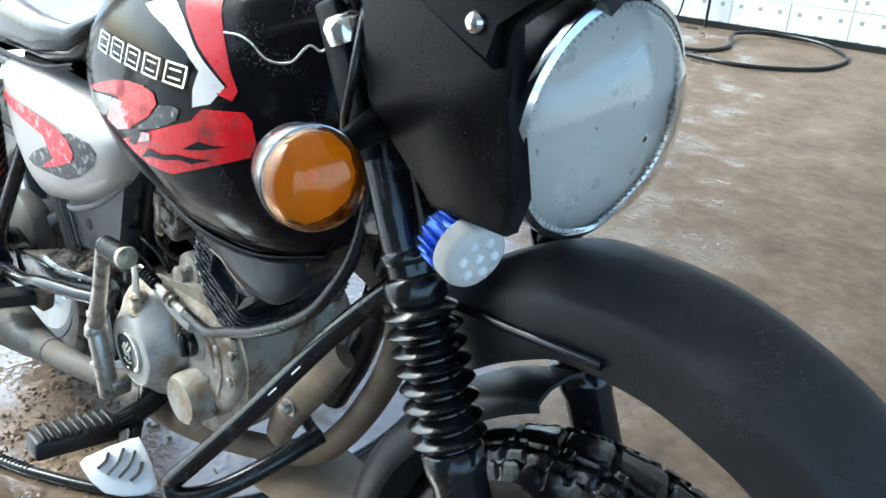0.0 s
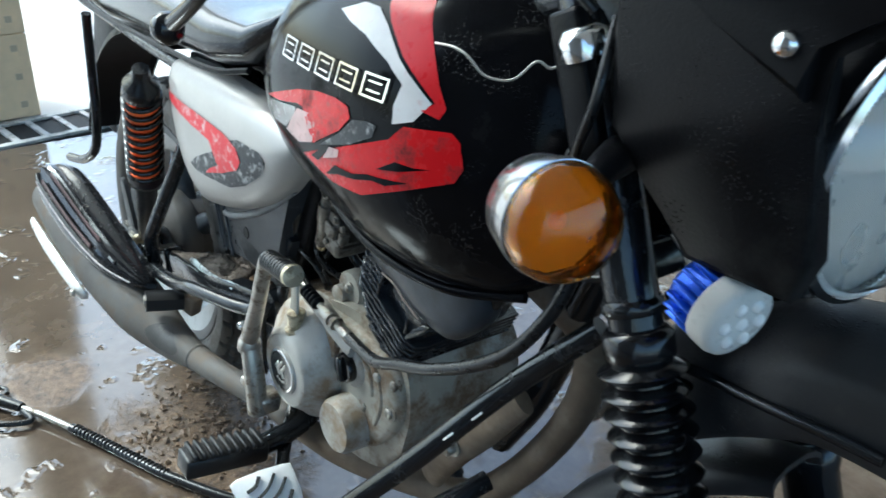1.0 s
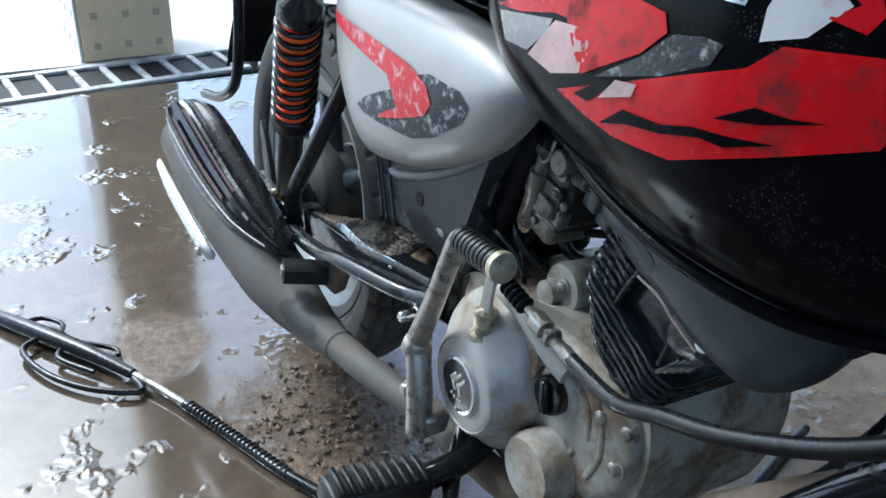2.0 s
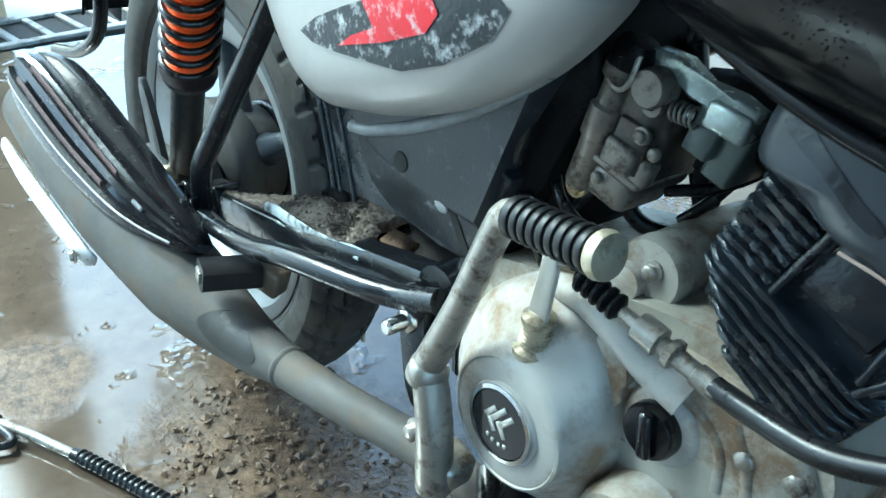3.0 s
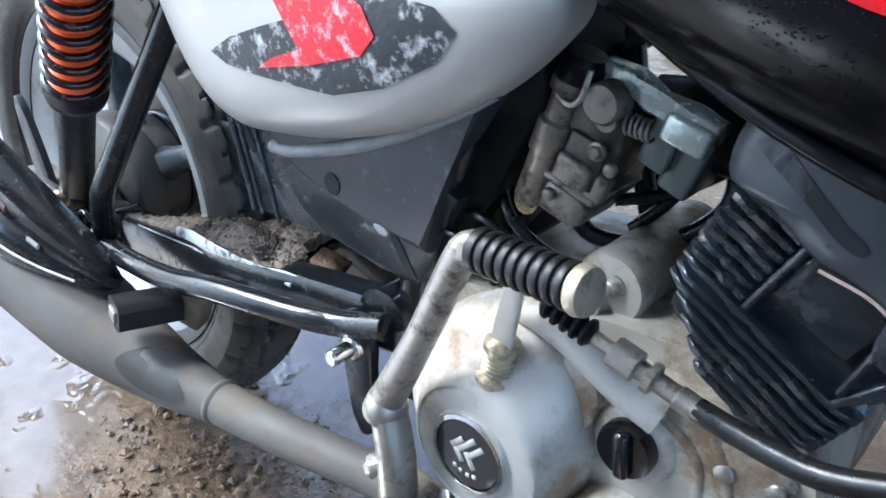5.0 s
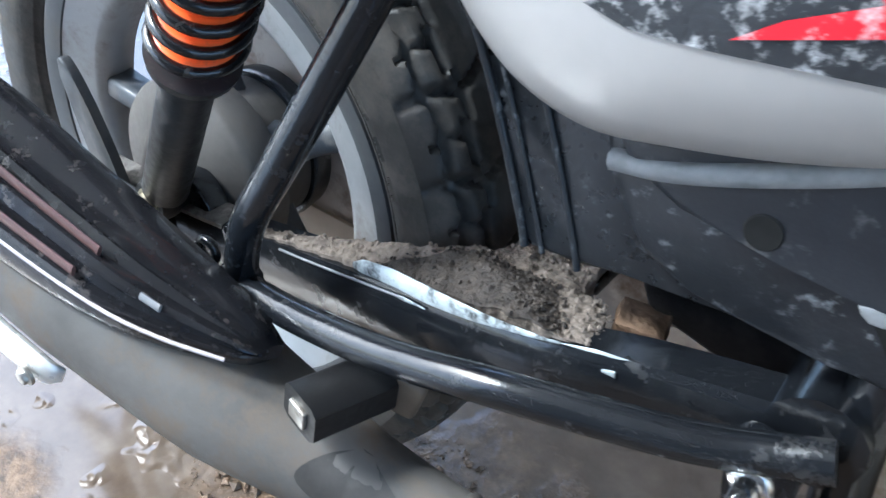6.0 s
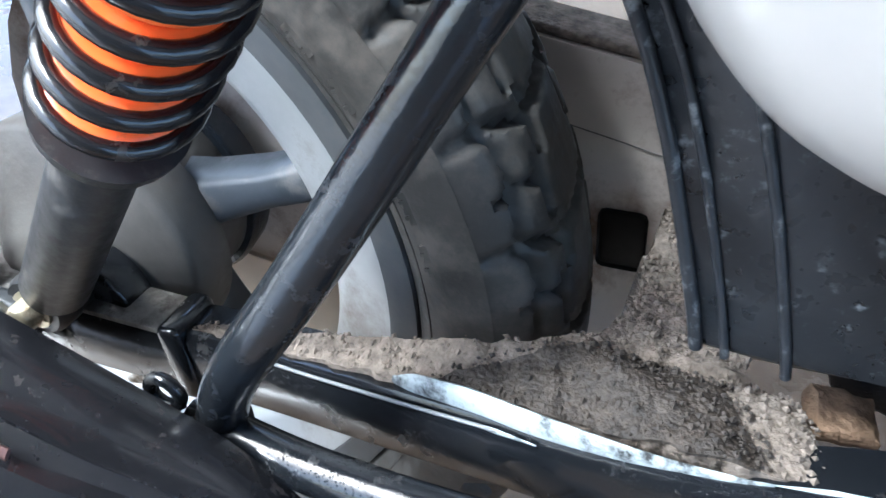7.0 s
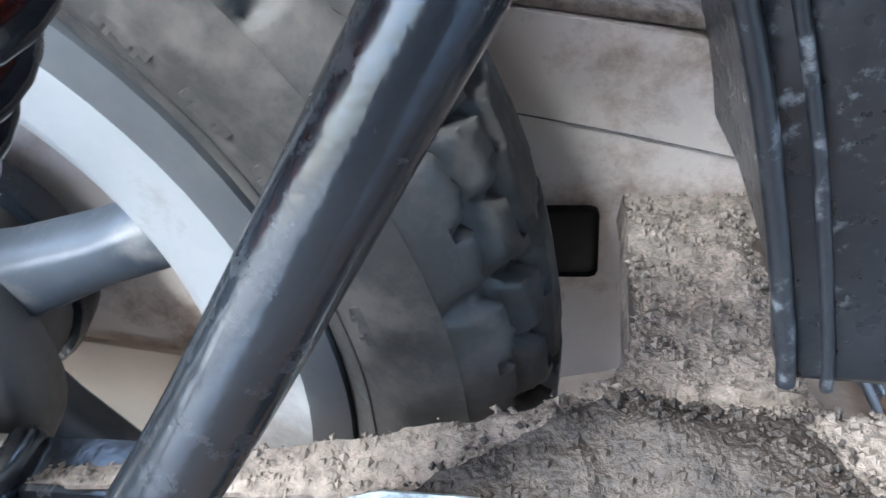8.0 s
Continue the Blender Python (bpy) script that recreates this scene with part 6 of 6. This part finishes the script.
def front_end():
    a0, d = Vector((1.218, 0, 0.544)), Vector((-0.107, 0, 0.244)).normalized()
    fork = new("front_fork")
    fork.parent = bike
    fork["label"] = "black telescopic fork with rubber gaiters"
    for y in (-0.098, 0.098):
        c = Vector((0, y, 0))
        ribs, n = [(0.024, -0.004)], 8
        for k in range(n):
            z0 = 0.13 * k / n
            ribs += [(0.0235, z0 + 0.001), (0.0325, z0 + 0.0065), (0.034, z0 + 0.0085), (0.0325, z0 + 0.0105), (0.0235, z0 + 0.0155)]
        ribs += [(0.026, 0.132), (0.027, 0.15), (0.022, 0.155)]
        m = along(a0 + c, a0 + c + d)
        part("gaiter", lathe(ribs, m, 28), gaiter_rubber, fork, "folded black rubber gaiter")
        part("slider", lathe([(0.018, -0.30), (0.024, -0.28), (0.025, -0.03), (0.028, -0.02), (0.028, -0.004), (0.024, 0.0)], m, 24), frame_paint, fork, "dark fork slider")
        part("stanchion", lathe([(0.0205, 0.14), (0.0205, 0.42), (0.018, 0.425)], m, 20), frame_paint, fork)
        part("clip", lathe([(0.0215, 0.165), (0.0235, 0.168), (0.0235, 0.174), (0.0215, 0.177)], m, 20), frame_paint, fork)
        part("lamp_bracket", box(0.014, 0.03, 0.13, m @ place(0.02, 0, 0.32), 0.004), black_plastic, fork)
    for s in (0.2, 0.4):
        p = a0 + d * s
        part("yoke", box(0.07, 0.2, 0.03, Matrix.Translation(p) @ pose(0, 0, 0, 0, -23.7, 0) @ place(-0.02, 0, 0), 0.008), frame_paint, fork)
    # high front fender: a long trough whose sides hang down
    crown = smooth_line([(1.10, 0, 0.615), (1.14, 0, 0.655), (1.20, 0, 0.70), (1.27, 0, 0.733), (1.37, 0, 0.737), (1.45, 0, 0.718), (1.51, 0, 0.69), (1.57, 0, 0.645), (1.63, 0, 0.575)], 5)
    rows = []
    for i, p in enumerate(crown):
        t = (crown[min(i + 1, len(crown) - 1)] - crown[max(i - 1, 0)]).normalized()
        up = Vector((-t.z, 0, t.x))
        w = float(np.interp(i, [0, 6, 12, len(crown) - 1], [0.045, 0.058, 0.062, 0.055]))
        cut = [(-1.04, -0.080), (-1.02, -0.04), (-0.99, -0.033), (-0.92, -0.027), (-0.6, -0.0125), (-0.3, -0.004), (0, 0.0), (0.3, -0.004), (0.6, -0.0125), (0.92, -0.027), (0.99, -0.033), (1.02, -0.04), (1.04, -0.080)]
        inner = [(b * 0.95, v - 0.005) for b, v in reversed(cut)]
        rows.append([p + Vector((0, b * w, 0)) + up * v for b, v in cut + inner])
    fender = part("front_fender", rings(rows), fender_plastic, bike, "high black plastic front fender", sharp=50)
    part("fender_stay", tube([(1.15, -0.06, 0.645), (1.19, -0.064, 0.6545), (1.24, -0.0655, 0.6595), (1.29, -0.0665, 0.666), (1.33, -0.066, 0.669)], 0.0045, 8), frame_paint, fender)
    part("fender_bolt", tube([(1.235, 0.0, 0.69), (1.23, 0.0, 0.62)], 0.006, 8, 1), frame_paint, fender)
    rows = []
    for a in np.linspace(radians(107), radians(192), 34):
        w = float(np.interp(a, [radians(107), radians(125), radians(150), radians(192)], [0.036, 0.052, 0.072, 0.074]))
        deep = float(np.interp(a, [radians(107), radians(130), radians(192)], [0.012, 0.03, 0.046]))
        half = [(-w, 0.302 - deep), (-w * 0.97, 0.302 - deep * 0.45), (-w * 0.8, 0.300), (-w * 0.4, 0.304), (w * 0.4, 0.304), (w * 0.8, 0.300), (w * 0.97, 0.302 - deep * 0.45), (w, 0.302 - deep)]
        ring = half + [(y * 0.95, r - 0.004) for y, r in reversed(half)]
        rows.append([(1.345 + r * math.cos(a), y, 0.298 + r * math.sin(a)) for y, r in ring])
    part("lower_fender", rings(rows), fender_plastic, bike, "close black fender behind the fork legs", sharp=50)
    # headlight
    hc, hd = Vector((1.272, -0.033, 0.839)), Vector((1.0, -0.08, -0.06)).normalized()
    hm = along(hc, hc + hd) @ Matrix.Scale(1.04, 4)
    bowl = part("headlight", lathe([(0.03, -0.115), (0.06, -0.1), (0.082, -0.05), (0.088, -0.012), (0.0885, 0.0), (0.0868, 0.002), (0.085, -0.012), (0.073, -0.043), (0.042, -0.078), (0.015, -0.088)], hm, 56, cap=False), black_plastic, bike, "round headlight in a black bowl")
    part("reflector", lathe([(0.0855, 0.003), (0.0825, -0.009), (0.0765, -0.026), (0.067, -0.044), (0.055, -0.058), (0.042, -0.0685), (0.03, -0.075), (0.012, -0.08)], hm, 56, cap=True), reflector, bowl, "bright silver reflector")
    part("rim", lathe([(0.0855, -0.004), (0.0895, 0.0), (0.0895, 0.006), (0.085, 0.0085), (0.082, 0.006)], hm, 64, cap=False), chrome, bowl, "thin chrome rim")
    part("lens", lathe([(0.0825, 0.004), (0.079, 0.012), (0.066, 0.025), (0.040, 0.036), (0.0, 0.041), (0.0, 0.0375), (0.040, 0.0325), (0.066, 0.0215), (0.079, 0.0085), (0.0825, 0.001)], hm, 56, cap=False), lens_glass, bowl, "clear glass lens").visible_shadow = False
    for k in range(90):
        part("flute", box(0.0016, 0.0045, 0.004, hm @ pose(0, 0, 0, 0, 0, 4 * k) @ place(0, 0.0815, 0.006, 20, 0, 0), 0.0004, 1), led_white, bowl)
    part("bulb", lathe([(0.006, -0.078), (0.008, -0.06), (0.009, -0.045), (0.005, -0.034), (0.0, -0.032)], hm, 18), led_white, bowl)
    # cowl: a flat black side plate with a step, a brow and a visor
    cowl = new("headlight_cowl")
    cowl.parent = bike
    cowl["label"] = "black plastic headlight cowl with chrome screws"
    plate = [(1.12, 0.99), (1.118, 0.905), (1.13, 0.835), (1.165, 0.808), (1.205, 0.77), (1.275, 0.772), (1.283, 0.80), (1.266, 0.868), (1.26, 0.912), (1.285, 0.931), (1.315, 0.942), (1.318, 1.02), (1.25, 1.05)]
    part("side_plate", prism(plate, 0.018, side(-0.118), bev=0.006), black_plastic, cowl, "flat black side plate")
    part("step_plate", prism([(1.13, 0.99), (1.16, 0.93), (1.20, 0.918), (1.258, 0.885), (1.256, 0.916), (1.285, 0.931), (1.32, 0.944), (1.322, 1.02), (1.25, 1.05)], 0.012, side(-0.134), bev=0.004), black_plastic, cowl)
    for q in ((1.177, 0.932), (1.243, 0.912)):
        part("screw", lathe([(0.0076, 0), (0.0073, 0.003), (0.0045, 0.0055), (0.0, 0.006)], side(-0.146) @ place(q[0], q[1], 0), 20), chrome, cowl, "domed chrome screw")
    part("brow", rings([[(x, y, z + dz) for y, z in ((-0.13, 0.94), (-0.115, 0.955), (-0.06, 0.965), (-0.01, 0.965), (0.02, 0.955), (0.03, 0.945))] + [(x, y, z + dz - 0.008) for y, z in ((0.025, 0.943), (0.015, 0.95), (-0.01, 0.957), (-0.055, 0.957), (-0.11, 0.948), (-0.122, 0.94))] for x, dz in ((1.22, 0.02), (1.27, 0.01), (1.312, 0.0), (1.325, -0.004))]), visor_plastic, cowl, "smoky visor brow")
    section = ((-0.13, 0.94), (-0.115, 0.955), (-0.06, 0.965), (-0.01, 0.965), (0.02, 0.955), (0.03, 0.945))
    part("visor", rings([[(x, y, z + up) for y, z in section] + [(x - 0.006, y, z + up - 0.002) for y, z in reversed(section)] for x, up in ((1.322, -0.002), (1.302, 0.04), (1.268, 0.09), (1.215, 0.15))]), visor_plastic, cowl, "smoky visor")
    # amber indicator
    ic = Vector((1.172, -0.218, 0.801))
    idr = Vector((0.96, -0.26, 0.06)).normalized()
    im = along(ic, ic + idr)
    ind = part("indicator", lathe([(0.008, -0.05), (0.02, -0.045), (0.032, -0.03), (0.0365, -0.008), (0.037, 0.0), (0.034, 0.001), (0.02, -0.03), (0.0, -0.036)], im, 40), smoke_chrome, bike, "round indicator with an amber lens")
    part("lens", lathe([(0.0362, 0.0), (0.0355, 0.01), (0.030, 0.022), (0.018, 0.030), (0.0, 0.033), (0.0, 0.030), (0.018, 0.027), (0.029, 0.019), (0.034, 0.008), (0.0345, 0.0)], im, 40, cap=False), amber, ind, "amber lens").visible_shadow = False
    part("reflector", lathe([(0.033, 0.0), (0.025, -0.016), (0.01, -0.024), (0.0, -0.025)], im, 11), amber_back, ind, sharp=8)
    part("bulb", lathe([(0.005, -0.02), (0.008, -0.01), (0.006, 0.0), (0, 0.003)], im, 16), amber_bulb, ind)
    part("stalk", tube([(1.165, -0.20, 0.808), (1.15, -0.16, 0.815), (1.135, -0.125, 0.815)], [0.009, 0.011, 0.014], 12, 4), black_plastic, ind)
    # small auxiliary spotlight
    lc, ld = Vector((1.228, -0.121, 0.746)), Vector((0.97, -0.17, -0.18)).normalized()
    lm = along(lc, lc + ld)
    spot = part("spotlight", lathe([(0.008, -0.03), (0.02, -0.024), (0.022, -0.02), (0.022, 0.004), (0.018, 0.006)], lm, 28), blue, bike, "small spotlight, blue finned body, milky face")
    for k in range(18):
        part("cooling_fin", box(0.006, 0.0028, 0.022, lm @ pose(0, 0, 0, 0, 0, 20 * k) @ place(0.0245, 0, -0.009), 0.0007, 1), blue, spot)
    part("face", lathe([(0.024, 0.0), (0.0275, 0.002), (0.0275, 0.014), (0.0255, 0.0185), (0.022, 0.020), (0.0, 0.0205)], lm, 32), led_white, spot, "milky white face")
    for k in range(7):
        r = 0.0 if k == 6 else 0.0145
        part("led_dome", lathe([(0.0046, 0.0), (0.0042, 0.0018), (0.0025, 0.0032), (0.0, 0.0036)], lm @ pose(0, 0, 0, 0, 0, 60 * k) @ place(r, 0, 0.0202), 14), led_dome, spot, "glossy white lamp dome")
    part("mount", tube([(1.205, -0.11, 0.745), (1.19, -0.10, 0.76), (1.175, -0.098, 0.77)], 0.008, 10, 3), frame_paint, spot)
    # bar, levers, clamp and cables
    bar = part("handlebar", tube([(0.92, -0.36, 1.04), (1.0, -0.25, 1.05), (1.06, -0.12, 1.0), (1.075, 0, 0.985), (1.06, 0.12, 1.0), (1.0, 0.25, 1.05), (0.92, 0.36, 1.04)], 0.011, 12), chrome, bike, "chrome handlebar")
    for sgn in (-1, 1):
        part("lever", tube([(1.03, sgn * 0.22, 1.03), (1.02, sgn * 0.27, 1.0), (0.95, sgn * 0.29, 0.94), (0.87, sgn * 0.3, 0.878), (0.825, sgn * 0.303, 0.85)], [0.008, 0.007, 0.006, 0.006, 0.007], 10), black_gloss, bar, "black brake lever with a ball end")
        part("ball_end", lathe([(0.004, -0.013), (0.0115, -0.008), (0.014, 0.0), (0.0115, 0.008), (0.004, 0.013)], along((0.813, sgn * 0.303, 0.844), (0.87, sgn * 0.3, 0.878)), 20), black_gloss, bar)
    part("top_clamp", box(0.08, 0.22, 0.025, place(1.062, 0, 0.93, 0, -24, 0), 0.008), alloy_bright, bike, "bright cast top clamp")
    part("clamp_nut", lathe([(0.018, 0), (0.018, 0.014), (0.012, 0.02), (0.0, 0.021)], along((1.085, -0.115, 0.87), (1.07, -0.13, 0.915)), 20), chrome, bike)
    part("ignition", lathe([(0.02, 0), (0.022, 0.04), (0.018, 0.05), (0.0, 0.05)], along((1.075, -0.09, 0.875), (1.05, -0.1, 0.93)), 20), alloy_bright, bike)
    # The first, pale one draws a squiggly reflection on the tank.
    for k, pts in enumerate((((1.075, -0.118, 0.868), (1.06, -0.122, 0.855), (1.05, -0.128, 0.858), (1.035, -0.135, 0.842), (1.015, -0.144, 0.841), (1.0, -0.149, 0.852), (0.985, -0.151, 0.856), (0.965, -0.153, 0.855)), ((1.09, -0.12, 0.90), (1.06, -0.14, 0.93), (1.02, -0.13, 0.96), (1.0, -0.1, 1.0)), ((1.1, -0.1, 0.84), (1.085, -0.12, 0.79), (1.08, -0.1, 0.72), (1.06, -0.07, 0.66)), ((1.11, -0.12, 0.9), (1.12, -0.14, 0.85), (1.1, -0.13, 0.80), (1.09, -0.1, 0.76)))):
        part("wire", tube(pts, 0.0010 if k == 0 else 0.004, 8), white_tin if k == 0 else hose_mat, bike, "pale squiggly reflection on the tank" if k == 0 else "black control cable")
    part("instrument", lathe([(0.04, -0.05), (0.055, -0.02), (0.058, 0.0), (0.05, 0.006), (0.0, 0.008)], along((1.15, 0, 1.02), (1.10, 0, 1.10)), 36), black_plastic, bike)


fender_plastic = mat("satin black fender", (0.02, 0.02, 0.022), 0.45, bump=0.1, grain=400, spec=0.45, dirt=(0.05, 0.046, 0.044), dirt_amount=0.25, dirt_scale=12, drops=380)
gaiter_rubber = mat("shiny gaiter rubber", (0.006, 0.006, 0.007), 0.2, bump=0.05, coat=0.2)
visor_plastic = mat("smoky visor", (0.025, 0.03, 0.03), 0.15, bump=0.02, coat=0.3)
smoke_chrome = mat("dull chrome shell", (0.45, 0.43, 0.42), 0.18, metal=0.9, vary=0.2, bump=0.05, dirt=(0.1, 0.08, 0.07), dirt_amount=0.15)
amber_back = mat("amber reflector", (0.97, 0.95, 0.9), 0.22, metal=0.3, vary=0.03)
amber_bulb = mat("amber bulb", (1.0, 0.75, 0.25), 0.1, vary=0.05, bump=0.0)

wet_tyre = mat("wet black tyre", (0.008, 0.008, 0.009), 0.22, bump=0.25, dirt=(0.05, 0.045, 0.04), dirt_amount=0.15)

fuel_tank()
seat()
side_covers()
rear_panels()
rear_wheel = wheel(0.068, 0.307, 0.285, 0.10, "rear_wheel", "rear wheel with dusty block tyre", tyre_rubber, 30, 0.2075, rim_alloy)
rear_brake(rear_wheel)
wheel(1.345, 0.284, 0.262, 0.096, "front_wheel", "front wheel with wet black tyre", wet_tyre, 20, 0.19, frame_paint)
swing_arm()
spring_strut((0.088, -0.085, 0.318), (0.30, -0.15, 0.68))
spring_strut((0.088, 0.12, 0.318), (0.30, 0.15, 0.68))
hoop_and_pegs()
exhaust()
engine()
frame_tubes()
front_end()
mud_heap()
